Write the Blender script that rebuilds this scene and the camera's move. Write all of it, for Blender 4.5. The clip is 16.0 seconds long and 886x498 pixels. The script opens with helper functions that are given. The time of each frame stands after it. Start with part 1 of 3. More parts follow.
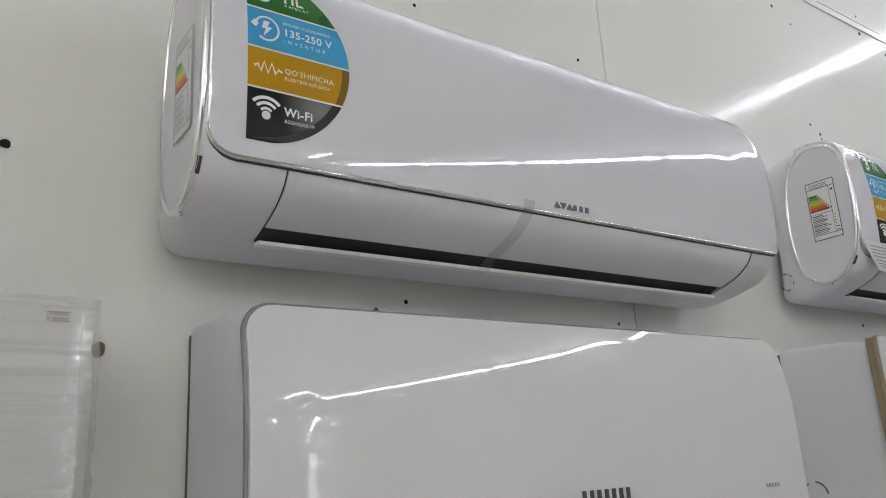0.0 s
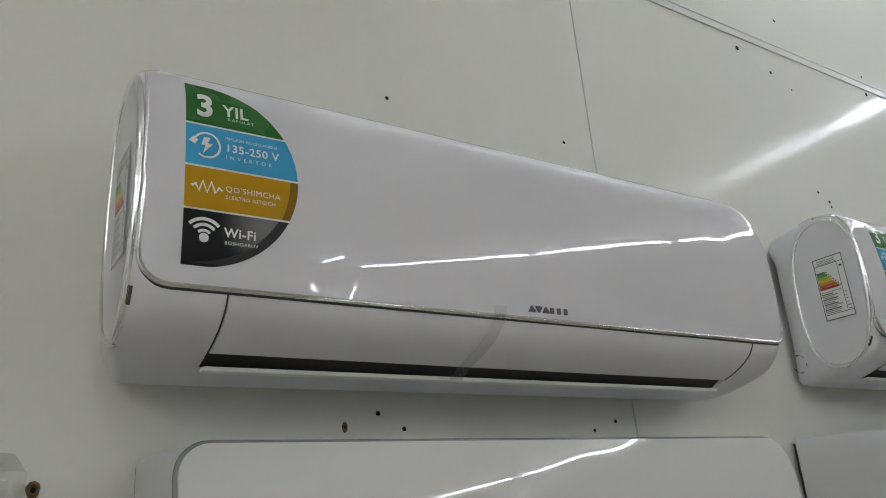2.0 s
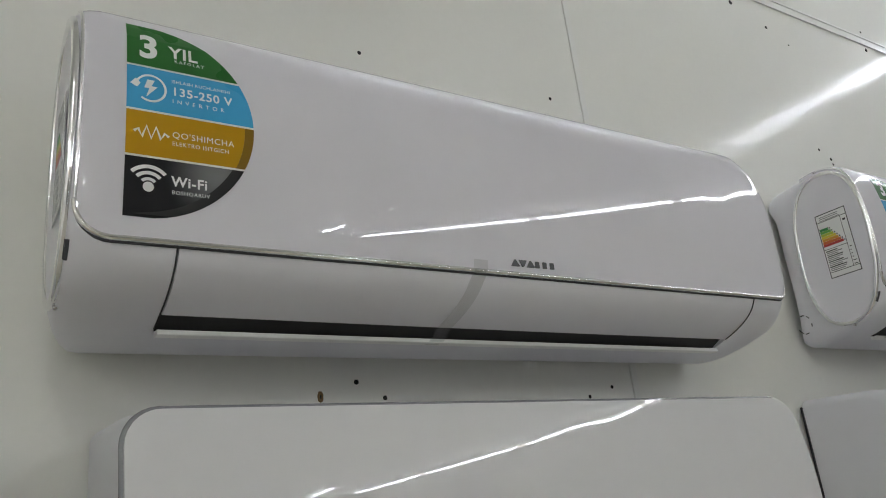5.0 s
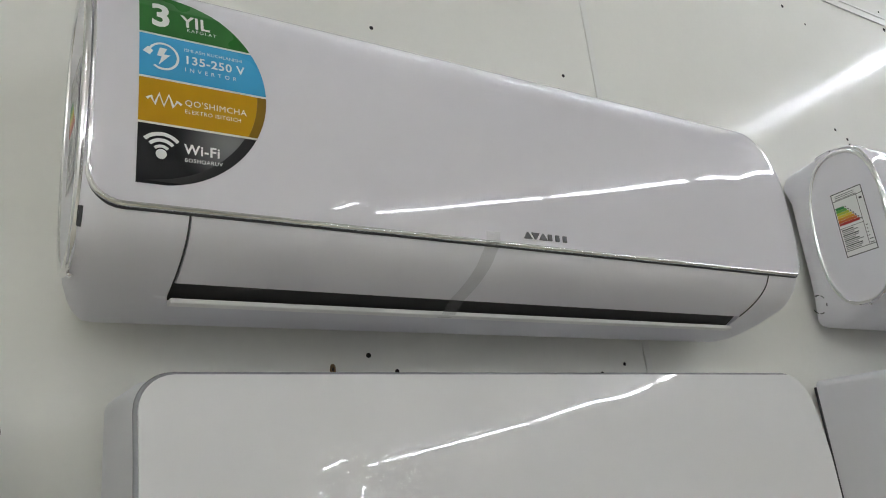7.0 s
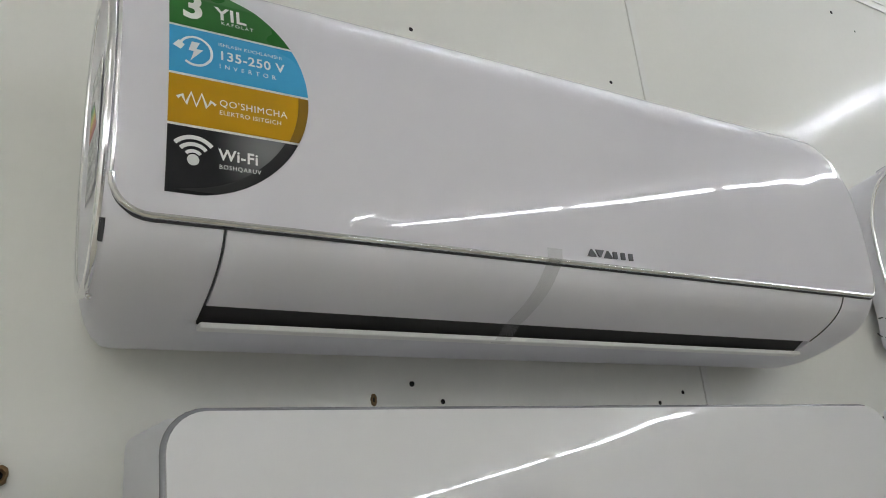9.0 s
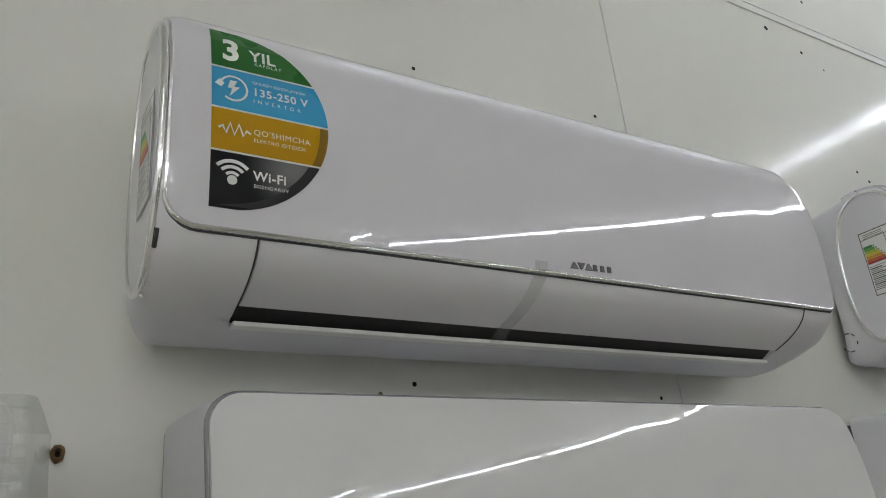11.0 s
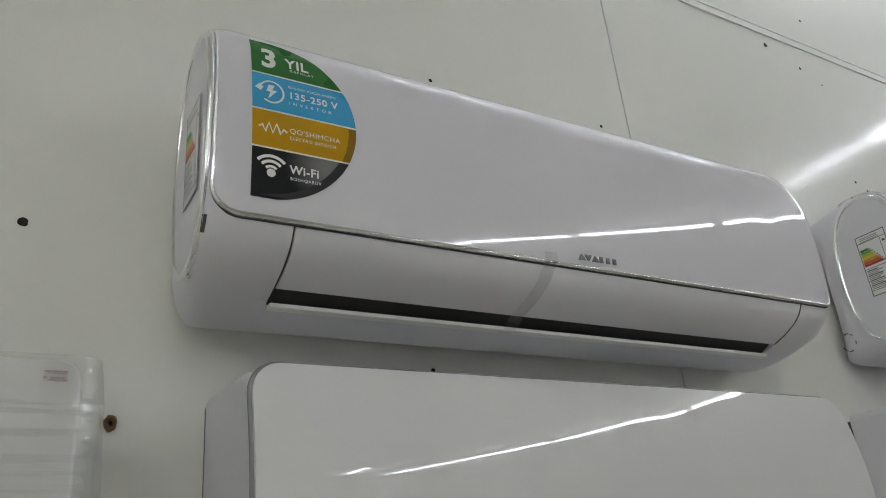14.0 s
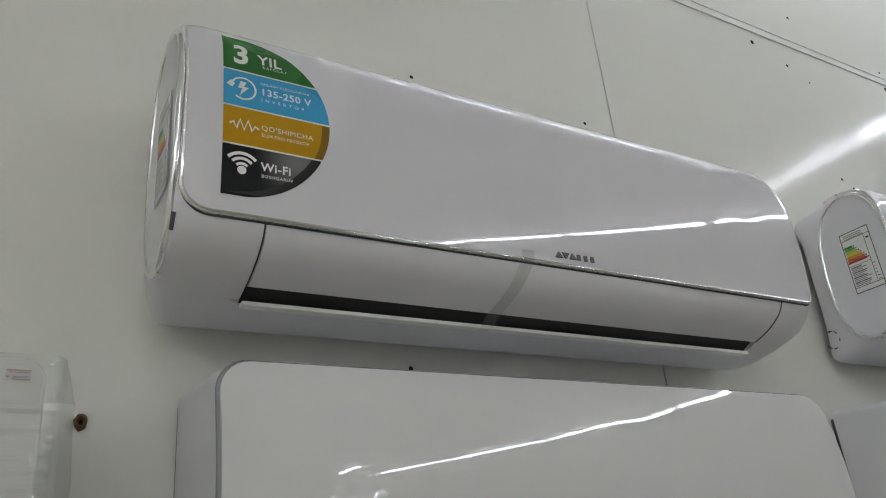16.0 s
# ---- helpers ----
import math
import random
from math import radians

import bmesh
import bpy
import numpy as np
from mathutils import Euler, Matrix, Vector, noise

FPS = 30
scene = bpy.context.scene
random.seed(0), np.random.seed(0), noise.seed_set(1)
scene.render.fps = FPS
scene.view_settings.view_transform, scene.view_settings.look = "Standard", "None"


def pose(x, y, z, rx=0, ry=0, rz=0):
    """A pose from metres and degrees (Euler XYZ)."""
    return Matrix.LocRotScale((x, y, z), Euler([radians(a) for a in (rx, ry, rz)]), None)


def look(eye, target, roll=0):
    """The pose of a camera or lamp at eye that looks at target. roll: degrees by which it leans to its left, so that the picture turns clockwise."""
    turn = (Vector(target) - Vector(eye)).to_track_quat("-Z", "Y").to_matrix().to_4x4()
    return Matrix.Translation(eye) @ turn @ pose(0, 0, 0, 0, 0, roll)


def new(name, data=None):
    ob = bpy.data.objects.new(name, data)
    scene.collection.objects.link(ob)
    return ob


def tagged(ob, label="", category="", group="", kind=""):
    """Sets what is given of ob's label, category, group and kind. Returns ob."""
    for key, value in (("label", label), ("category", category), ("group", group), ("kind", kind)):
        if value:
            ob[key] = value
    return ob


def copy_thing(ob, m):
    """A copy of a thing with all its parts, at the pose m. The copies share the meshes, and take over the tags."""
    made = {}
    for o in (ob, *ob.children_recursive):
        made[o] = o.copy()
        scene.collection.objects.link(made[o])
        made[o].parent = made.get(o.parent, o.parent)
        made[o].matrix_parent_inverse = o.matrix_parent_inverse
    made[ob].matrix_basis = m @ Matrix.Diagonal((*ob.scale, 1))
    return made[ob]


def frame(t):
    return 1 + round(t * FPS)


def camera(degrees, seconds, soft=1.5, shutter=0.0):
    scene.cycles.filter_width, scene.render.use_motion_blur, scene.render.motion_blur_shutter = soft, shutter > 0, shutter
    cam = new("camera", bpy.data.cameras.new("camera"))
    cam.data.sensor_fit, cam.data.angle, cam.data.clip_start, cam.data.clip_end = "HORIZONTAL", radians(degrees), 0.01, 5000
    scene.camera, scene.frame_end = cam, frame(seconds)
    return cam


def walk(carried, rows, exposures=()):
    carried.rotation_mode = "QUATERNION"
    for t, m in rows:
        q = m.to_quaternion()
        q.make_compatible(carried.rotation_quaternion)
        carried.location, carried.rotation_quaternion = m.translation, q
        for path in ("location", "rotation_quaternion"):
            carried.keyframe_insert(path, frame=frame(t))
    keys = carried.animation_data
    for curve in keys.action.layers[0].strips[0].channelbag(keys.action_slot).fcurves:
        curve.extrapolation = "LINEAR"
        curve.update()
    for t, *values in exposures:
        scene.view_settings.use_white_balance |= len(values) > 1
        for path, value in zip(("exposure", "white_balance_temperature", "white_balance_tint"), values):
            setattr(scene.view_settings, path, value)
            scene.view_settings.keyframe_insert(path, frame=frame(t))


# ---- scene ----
cam = camera(59.0, 16.0, soft=1.0)
PATH = [
    (0, (-0.22, -0.862, 1.61), (0.915, 0.696, 2.142), -3.4),
    (0.5, (-0.123, -0.877, 1.65), (0.966, 0.686, 2.261), -4.8),
    (1, (-0.1, -0.883, 1.677), (0.966, 0.679, 2.327), -4.8),
    (1.5, (-0.119, -0.885, 1.671), (0.939, 0.675, 2.34), -4.8),
    (2, (-0.137, -0.877, 1.68), (0.923, 0.68, 2.353), -4.6),
    (2.5, (-0.124, -0.853, 1.687), (0.954, 0.691, 2.36), -4.8),
    (3, (-0.108, -0.839, 1.679), (0.99, 0.693, 2.348), -5.0),
    (3.5, (-0.092, -0.831, 1.679), (1.008, 0.7, 2.346), -5.1),
    (4, (-0.077, -0.837, 1.673), (0.992, 0.718, 2.335), -5.9),
    (4.2, (-0.079, -0.834, 1.667), (0.987, 0.725, 2.325), -6.1),
    (6.3, (-0.067, -0.83, 1.65), (0.979, 0.744, 2.303), -6.4),
    (6.5, (-0.067, -0.841, 1.646), (0.978, 0.741, 2.285), -6.1),
    (7, (-0.073, -0.823, 1.641), (0.961, 0.769, 2.272), -6.0),
    (7.5, (-0.08, -0.774, 1.663), (0.949, 0.82, 2.295), -5.8),
    (8, (-0.076, -0.75, 1.677), (0.925, 0.847, 2.346), -5.8),
    (8.5, (-0.072, -0.738, 1.675), (0.926, 0.858, 2.349), -5.7),
    (8.7, (-0.068, -0.737, 1.674), (0.935, 0.858, 2.345), -5.7),
    (10.8, (-0.108, -0.791, 1.635), (0.908, 0.769, 2.365), -5.7),
    (11, (-0.122, -0.808, 1.618), (0.886, 0.749, 2.367), -5.7),
    (11.5, (-0.141, -0.832, 1.597), (0.852, 0.718, 2.378), -5.5),
    (12, (-0.16, -0.837, 1.572), (0.824, 0.711, 2.368), -5.5),
    (12.5, (-0.169, -0.848, 1.566), (0.81, 0.698, 2.372), -5.5),
    (13, (-0.168, -0.846, 1.562), (0.81, 0.699, 2.372), -5.5),
    (13.5, (-0.16, -0.844, 1.564), (0.818, 0.701, 2.374), -5.6),
    (14, (-0.16, -0.844, 1.557), (0.818, 0.701, 2.367), -5.6),
    (14.5, (-0.155, -0.839, 1.559), (0.824, 0.707, 2.368), -5.6),
    (15, (-0.15, -0.829, 1.559), (0.827, 0.718, 2.367), -5.6),
    (15.5, (-0.144, -0.837, 1.559), (0.836, 0.709, 2.365), -5.5),
    (16, (-0.137, -0.853, 1.557), (0.849, 0.691, 2.36), -5.7),
]
EXPOSURES = [(0, 0.52, 6250, 15.5), (0.6, 0.31, 6290, 13.5), (1.5, 0.11, 6340, 11.5), (4, 0.13, 6340, 11.5), (6.5, 0.48, 6310, 12.5), (8.5, 0.53, 6310, 12.5), (11, 0.2, 6310, 11.7), (16, 0.14, 6300, 11.7)]
walk(cam, [(t, look(eye, target, roll)) for t, eye, target, roll in PATH], EXPOSURES)

# ---- light ----
world = bpy.data.worlds.new("world")
scene.world = world
world.use_nodes = True
world.node_tree.nodes["Background"].inputs[0].default_value = (0.9, 0.95, 1.0, 1)
world.node_tree.nodes["Background"].inputs[1].default_value = 0.6
TUBE_POWER = 42.0
CEILING_Z = 3.26
TUBE_Z = 3.2

# ---- materials ----


def material(name, colour, rough=0.5, metal=0.0, spots=0.04, scale=6.0, bump=0.0, bump_scale=150.0, coat=0.0, fine=90.0, spread=0.06, shine=0.5, ior=1.5):
    """A surface with two scales of variation in tone and gloss, and a fine relief."""
    m = bpy.data.materials.new(name)
    m.use_nodes = True
    nt = m.node_tree
    n, l = nt.nodes, nt.links
    b = n["Principled BSDF"]
    b.inputs["Metallic"].default_value = metal
    b.inputs["Coat Weight"].default_value = coat
    b.inputs["Specular IOR Level"].default_value = shine
    b.inputs["Coat Roughness"].default_value = 0.03
    b.inputs["IOR"].default_value = ior
    co = n.new("ShaderNodeTexCoord")
    big, small = n.new("ShaderNodeTexNoise"), n.new("ShaderNodeTexNoise")
    big.inputs["Scale"].default_value, small.inputs["Scale"].default_value = scale, fine
    big.inputs["Detail"].default_value = 4
    for t in (big, small):
        l.new(co.outputs["Object"], t.inputs["Vector"])
    mix = n.new("ShaderNodeMath")
    mix.operation = "MULTIPLY_ADD"
    l.new(small.outputs["Fac"], mix.inputs[0])
    mix.inputs[1].default_value = 0.3
    l.new(big.outputs["Fac"], mix.inputs[2])
    ramp = n.new("ShaderNodeMapRange")
    ramp.inputs["From Min"].default_value, ramp.inputs["From Max"].default_value = 0.35, 0.95
    ramp.inputs["To Min"].default_value, ramp.inputs["To Max"].default_value = 1 - spots, 1 + spots
    l.new(mix.outputs[0], ramp.inputs["Value"])
    tone = n.new("ShaderNodeVectorMath")
    tone.operation = "SCALE"
    tone.inputs[0].default_value = colour
    l.new(ramp.outputs["Result"], tone.inputs["Scale"])
    l.new(tone.outputs["Vector"], b.inputs["Base Color"])
    gloss = n.new("ShaderNodeMapRange")
    gloss.inputs["From Min"].default_value, gloss.inputs["From Max"].default_value = 0.3, 0.7
    gloss.inputs["To Min"].default_value, gloss.inputs["To Max"].default_value = max(0, rough - spread * rough), rough + spread * rough
    l.new(big.outputs["Fac"], gloss.inputs["Value"])
    l.new(gloss.outputs["Result"], b.inputs["Roughness"])
    if bump:
        grain = n.new("ShaderNodeTexNoise")
        grain.inputs["Scale"].default_value = bump_scale
        l.new(co.outputs["Object"], grain.inputs["Vector"])
        bp = n.new("ShaderNodeBump")
        bp.inputs["Strength"].default_value, bp.inputs["Distance"].default_value = 1.0, bump
        l.new(grain.outputs["Fac"], bp.inputs["Height"])
        l.new(bp.outputs["Normal"], b.inputs["Normal"])
    return m


def glow(name, colour, strength):
    m = bpy.data.materials.new(name)
    m.use_nodes = True
    b = m.node_tree.nodes["Principled BSDF"]
    b.inputs["Base Color"].default_value = (*colour, 1)
    b.inputs["Emission Color"].default_value = (*colour, 1)
    b.inputs["Emission Strength"].default_value = strength
    return m


def clear(name, gloss, veil, rough, tint=(1, 1, 1), bump=0.0, bump_scale=30.0):
    """A thin clear plastic film: mostly see-through, with gloss and a faint veil."""
    m = bpy.data.materials.new(name)
    m.use_nodes = True
    n, l = m.node_tree.nodes, m.node_tree.links
    n.remove(n["Principled BSDF"])
    see, shine, milk = n.new("ShaderNodeBsdfTransparent"), n.new("ShaderNodeBsdfGlossy"), n.new("ShaderNodeBsdfDiffuse")
    shine.inputs["Roughness"].default_value = rough
    milk.inputs["Color"].default_value = (*tint, 1)
    a, b = n.new("ShaderNodeMixShader"), n.new("ShaderNodeMixShader")
    a.inputs[0].default_value, b.inputs[0].default_value = gloss, veil
    l.new(see.outputs[0], a.inputs[1])
    l.new(shine.outputs[0], a.inputs[2])
    l.new(a.outputs[0], b.inputs[1])
    l.new(milk.outputs[0], b.inputs[2])
    l.new(b.outputs[0], n["Material Output"].inputs["Surface"])
    if bump:
        co, mp = n.new("ShaderNodeTexCoord"), n.new("ShaderNodeMapping")
        mp.inputs["Scale"].default_value = (0.16, 0.5, 3.4)
        g, bp = n.new("ShaderNodeTexNoise"), n.new("ShaderNodeBump")
        g.inputs["Scale"].default_value, g.inputs["Detail"].default_value = bump_scale, 6
        bp.inputs["Distance"].default_value = bump
        l.new(co.outputs["Object"], mp.inputs["Vector"])
        l.new(mp.outputs["Vector"], g.inputs["Vector"])
        l.new(g.outputs["Fac"], bp.inputs["Height"])
        l.new(bp.outputs["Normal"], shine.inputs["Normal"])
    return m


M_WALL = material("wall_paint", (0.79, 0.788, 0.746), 0.135, spots=0.03, scale=1.6, spread=0.02, shine=0.3, ior=1.19)
# unseen walls: darkened for dark reflections, the west one brightened for chrome and fill
M_WALL_DARKENED = material("darkened_shop_wall", (0.42, 0.40, 0.37), 0.5, spots=0.04, scale=1.2)
M_WEST = material("brightened_fill_wall", (0.78, 0.775, 0.74), 0.5, spots=0.04, scale=1.2)
M_CEIL = material("ceiling_paint", (0.8, 0.8, 0.78), 0.6, spots=0.03, scale=1.0)
M_FLOOR = material("floor_tile", (0.45, 0.425, 0.36), 0.3, spots=0.12, scale=2.5)
M_STRIP = material("joint_strip", (0.76, 0.76, 0.73), 0.35, spots=0.03)
M_WHITE = material("abs_white", (0.70, 0.69, 0.735), 0.33, spots=0.012, scale=4, bump=0.00004, bump_scale=900)
M_PANEL = material("gloss_panel", (0.70, 0.685, 0.735), 0.022, spots=0.01, scale=3, fine=40)
M_PANEL2 = material("gloss_panel_cool", (0.695, 0.69, 0.70), 0.022, spots=0.01, scale=3)
M_SIDE = material("abs_side", (0.66, 0.655, 0.69), 0.38, spots=0.015, bump=0.00004, bump_scale=900)
M_CHROME = material("chrome", (0.87, 0.87, 0.88), 0.055, metal=1.0, spots=0.05, scale=40, bump=0.0006, bump_scale=28)
M_TRIM = material("trim_chrome", (0.74, 0.735, 0.73), 0.05, metal=1.0, spots=0.08, scale=25, bump=0.00015, bump_scale=22)
M_GREYTRIM = material("grey_trim", (0.24, 0.24, 0.26), 0.25, spots=0.05)
M_DARK = material("dark_inside", (0.025, 0.024, 0.024), 0.6, spots=0.1)
M_GAP = material("gap_line", (0.05, 0.05, 0.055), 0.7)
# dark tone that stands for shade in the gap behind the casings
M_GAP_SHADE = material("gap_shade_dark", (0.10, 0.10, 0.105), 0.5, metal=0.6, spots=0.1)
M_LIP = material("lip_plastic", (0.82, 0.81, 0.80), 0.4, spots=0.02)
M_GREEN = material("print_green", (0.030, 0.145, 0.032), 0.28, spots=0.008, shine=0.25)
M_BLUE = material("print_blue", (0.055, 0.34, 0.62), 0.28, spots=0.008, shine=0.25)
M_GOLD = material("print_ochre", (0.47, 0.255, 0.004), 0.28, spots=0.008, shine=0.25)
M_GOLD2 = material("print_dark_ochre", (0.22, 0.125, 0.012), 0.28, spots=0.008, shine=0.25)
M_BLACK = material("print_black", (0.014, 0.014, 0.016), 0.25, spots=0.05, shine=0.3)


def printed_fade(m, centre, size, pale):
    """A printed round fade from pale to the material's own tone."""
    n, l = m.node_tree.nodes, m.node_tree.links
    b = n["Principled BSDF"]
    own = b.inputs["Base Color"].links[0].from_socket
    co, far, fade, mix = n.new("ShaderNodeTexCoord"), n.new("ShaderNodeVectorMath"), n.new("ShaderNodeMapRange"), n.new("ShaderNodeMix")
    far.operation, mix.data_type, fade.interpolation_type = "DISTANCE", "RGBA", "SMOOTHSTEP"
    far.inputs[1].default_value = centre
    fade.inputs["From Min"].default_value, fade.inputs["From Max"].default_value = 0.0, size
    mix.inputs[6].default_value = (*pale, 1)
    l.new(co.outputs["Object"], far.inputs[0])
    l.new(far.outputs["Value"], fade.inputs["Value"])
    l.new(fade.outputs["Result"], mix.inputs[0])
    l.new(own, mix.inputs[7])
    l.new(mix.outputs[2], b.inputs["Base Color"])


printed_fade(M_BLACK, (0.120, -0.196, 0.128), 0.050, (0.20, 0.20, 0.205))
M_BLACK2 = material("print_deep_black", (0.006, 0.006, 0.007), 0.3, spots=0.1, coat=0.0)
M_PRINT = material("print_white", (0.80, 0.80, 0.79), 0.35, spots=0.03)
M_PAPER = material("label_paper", (0.74, 0.745, 0.74), 0.4, spots=0.03, coat=0.6)
M_INK = material("label_ink", (0.05, 0.05, 0.055), 0.5, coat=0.6)
M_INK2 = material("grey_ink", (0.27, 0.27, 0.28), 0.5, coat=0.6)
M_BADGE = material("badge_grey", (0.07, 0.07, 0.075), 0.4)
M_FOAM = material("foam_brown", (0.17, 0.105, 0.045), 0.85, spots=0.35, scale=120, bump=0.001, bump_scale=300)
M_HOLE = material("hole_dark", (0.012, 0.011, 0.010), 0.9)
M_BEIGE = material("champagne_trim", (0.33, 0.26, 0.17), 0.28, metal=0.3, spots=0.05)
M_RED = material("tag_red", (0.30, 0.085, 0.10), 0.4)
M_VIOLET = material("tag_violet", (0.19, 0.13, 0.22), 0.4)
M_TAG = material("tag_lilac", (0.52, 0.44, 0.50), 0.35)
M_FILM = clear("wrap_film", 0.26, 0.17, 0.045, (0.90, 0.915, 0.86), 0.0026, 12.0)
M_TAPE = clear("clear_tape", 0.06, 0.15, 0.3, (0.42, 0.44, 0.41))
M_TUBE = glow("tube_light", (0.905, 0.94, 1.0), 0.86 * TUBE_POWER)
M_TUBE_OLD = glow("old_tube_light", (0.905, 0.94, 1.0), 0.78 * TUBE_POWER)
M_TUBE_FILL = glow("fill_tube_light", (0.965, 0.98, 0.93), 1.12 * TUBE_POWER)
M_BLIND = clear("blind_cloth", 0.02, 0.50, 0.5, (0.75, 0.74, 0.66))
M_DAY = glow("daylight_glass", (0.9, 0.97, 1.0), 3.0)
M_TUBE_EDGE_LINE = glow("edge_line_tube_light", (0.90, 0.955, 1.0), 66.0)
# paper and inks of low contrast, with the label's glare put into their colour
M_PAPER2 = material("glare_washed_paper", (0.69, 0.69, 0.71), 0.35, spots=0.03, coat=0.6)
M_INK3 = material("glare_washed_ink", (0.40, 0.40, 0.41), 0.5, coat=0.6)
M_INK4 = material("pale_glare_washed_ink", (0.53, 0.53, 0.54), 0.5, coat=0.6)
ENERGY = [material("energy_band", c, 0.4, coat=0.25) for c in ((0.02, 0.19, 0.05), (0.10, 0.33, 0.05), (0.36, 0.44, 0.04), (0.60, 0.47, 0.03), (0.56, 0.25, 0.02), (0.50, 0.11, 0.02), (0.36, 0.025, 0.02))]

# ---- mesh helpers ----


def part(name, bm, mat, parent=None, label="", smooth=True, angle=50):
    me = bpy.data.meshes.new(name)
    bmesh.ops.recalc_face_normals(bm, faces=bm.faces)
    if smooth:
        for f in bm.faces:
            f.smooth = True
        for e in bm.edges:
            if len(e.link_faces) == 2 and e.calc_face_angle(0) > radians(angle):
                e.smooth = False
    bm.to_mesh(me)
    bm.free()
    me.materials.append(mat)
    ob = new(name, me)
    if parent is not None:
        ob.parent = parent
    if label:
        ob["label"] = label
    return ob


def flat_part(name, bm, mat, parent=None, label=""):
    """A part with flat faces and crisp shading."""
    return part(name, bm, mat, parent, label, smooth=False)


def thing(name, at, label, category, group=""):
    ob = new(name)
    ob.empty_display_size = 0.05
    ob.location = at
    return tagged(ob, label, category, group)


def box(bm, x0, x1, y0, y1, z0, z1, bevel=0.0, seg=2):
    vs = [bm.verts.new((x, y, z)) for x in (x0, x1) for y in (y0, y1) for z in (z0, z1)]
    fs = [bm.faces.new([vs[i] for i in q]) for q in ((0, 1, 3, 2), (4, 6, 7, 5), (0, 4, 5, 1), (2, 3, 7, 6), (0, 2, 6, 4), (1, 5, 7, 3))]
    if bevel:
        es = list({e for f in fs for e in f.edges})
        bmesh.ops.bevel(bm, geom=es, offset=bevel, segments=seg, affect="EDGES", profile=0.5)
    return bm


def boxed(*a, **k):
    return box(bmesh.new(), *a, **k)


def sweep(bm, pts, r, closed=False, n=10, flat=1.0):
    """A round bar of radius r along points."""
    pts = [Vector(p) for p in pts]
    rings, k = [], len(pts)
    ref = None
    for i, p in enumerate(pts):
        a = pts[(i - 1) % k] if closed or i else p
        b = pts[(i + 1) % k] if closed or i < k - 1 else p
        t = (b - a).normalized()
        if ref is None:
            ref = t.orthogonal().normalized()
        u = (ref - ref.dot(t) * t).normalized()
        ref = u
        w = t.cross(u)
        rings.append([bm.verts.new(p + r * (math.cos(2 * math.pi * j / n) * u + flat * math.sin(2 * math.pi * j / n) * w)) for j in range(n)])
    for i in range(k if closed else k - 1):
        a, b = rings[i], rings[(i + 1) % k]
        best = 0
        if closed and i == k - 1:
            best = min(range(n), key=lambda s: sum((a[j].co - b[(j + s) % n].co).length for j in range(n)))
        for j in range(n):
            bm.faces.new((a[j], a[(j + 1) % n], b[(j + 1 + best) % n], b[(j + best) % n]))
    if not closed:
        bm.faces.new(rings[0][::-1])
        bm.faces.new(rings[-1])
    return bm


def grid_faces(bm, rows, closed_u=False):
    for a, b in zip(rows, rows[1:]):
        m = len(a)
        for j in range(m if closed_u else m - 1):
            bm.faces.new((a[j], a[(j + 1) % m], b[(j + 1) % m], b[j]))


def text_mesh(words, size, place, spacing=1.0, bold=0.0, align="LEFT"):
    """Letters as a mesh; place(u, v) gives the point for text coordinates."""
    cu = bpy.data.curves.new("text", "FONT")
    cu.body, cu.size, cu.space_character, cu.align_x, cu.offset = words, size, spacing, align, bold
    cu.resolution_u = 3
    ob = bpy.data.objects.new("text", cu)
    scene.collection.objects.link(ob)
    dg = bpy.context.evaluated_depsgraph_get()
    me = bpy.data.meshes.new_from_object(ob.evaluated_get(dg))
    bm = bmesh.new()
    bm.from_mesh(me)
    bpy.data.objects.remove(ob)
    bpy.data.curves.remove(cu)
    bpy.data.meshes.remove(me)
    long = [e for e in bm.edges if e.calc_length() > size * 0.4]
    if long:
        bmesh.ops.subdivide_edges(bm, edges=long, cuts=2)
    for v in bm.verts:
        v.co = place(v.co.x, v.co.y)
    return bm


# ---- room ----
ROOM_X0, ROOM_X1, ROOM_Y1 = -3.2, 10.4, -16.0
WALL_T = 0.06
SEAM_X = 0.796
JOINT_Z0, JOINT_Z1 = 2.686, 2.712


def wall_panel(x0, x1, z0, z1, parent):
    """One sheet of wall cladding with eased edges."""
    return flat_part("wall_panel", boxed(x0, x1, -0.0, 0.02, z0, z1, bevel=0.0012, seg=2), M_WALL, parent)


wall_north = tagged(flat_part("wall_north", boxed(ROOM_X0, ROOM_X1, 0.02, 0.02 + WALL_T, 0, CEILING_Z), M_WALL), "pale grey-white clad shop wall with old screw holes", "wall", kind="structure")
seams = [ROOM_X0, SEAM_X - 1.778, SEAM_X, SEAM_X + 1.778, 4.35, 6.1, 7.9, ROOM_X1]
for a, b in zip(seams, seams[1:]):
    wall_panel(a + 0.0006, b - 0.0006, 0.0, JOINT_Z0 + 0.006, wall_north)
    wall_panel(a + 0.0006, b - 0.0006, JOINT_Z1 - 0.006, CEILING_Z, wall_north)
strip_bm = boxed(ROOM_X0, ROOM_X1, -0.0035, -0.0003, JOINT_Z0, JOINT_Z1, bevel=0.001)
box(strip_bm, ROOM_X0, ROOM_X1, -0.0052, -0.003, JOINT_Z1 - 0.008, JOINT_Z1 - 0.0015, bevel=0.0015)
tagged(flat_part("trim", strip_bm, M_STRIP), "white plastic joint strip between wall sheets", "trim", kind="structure")
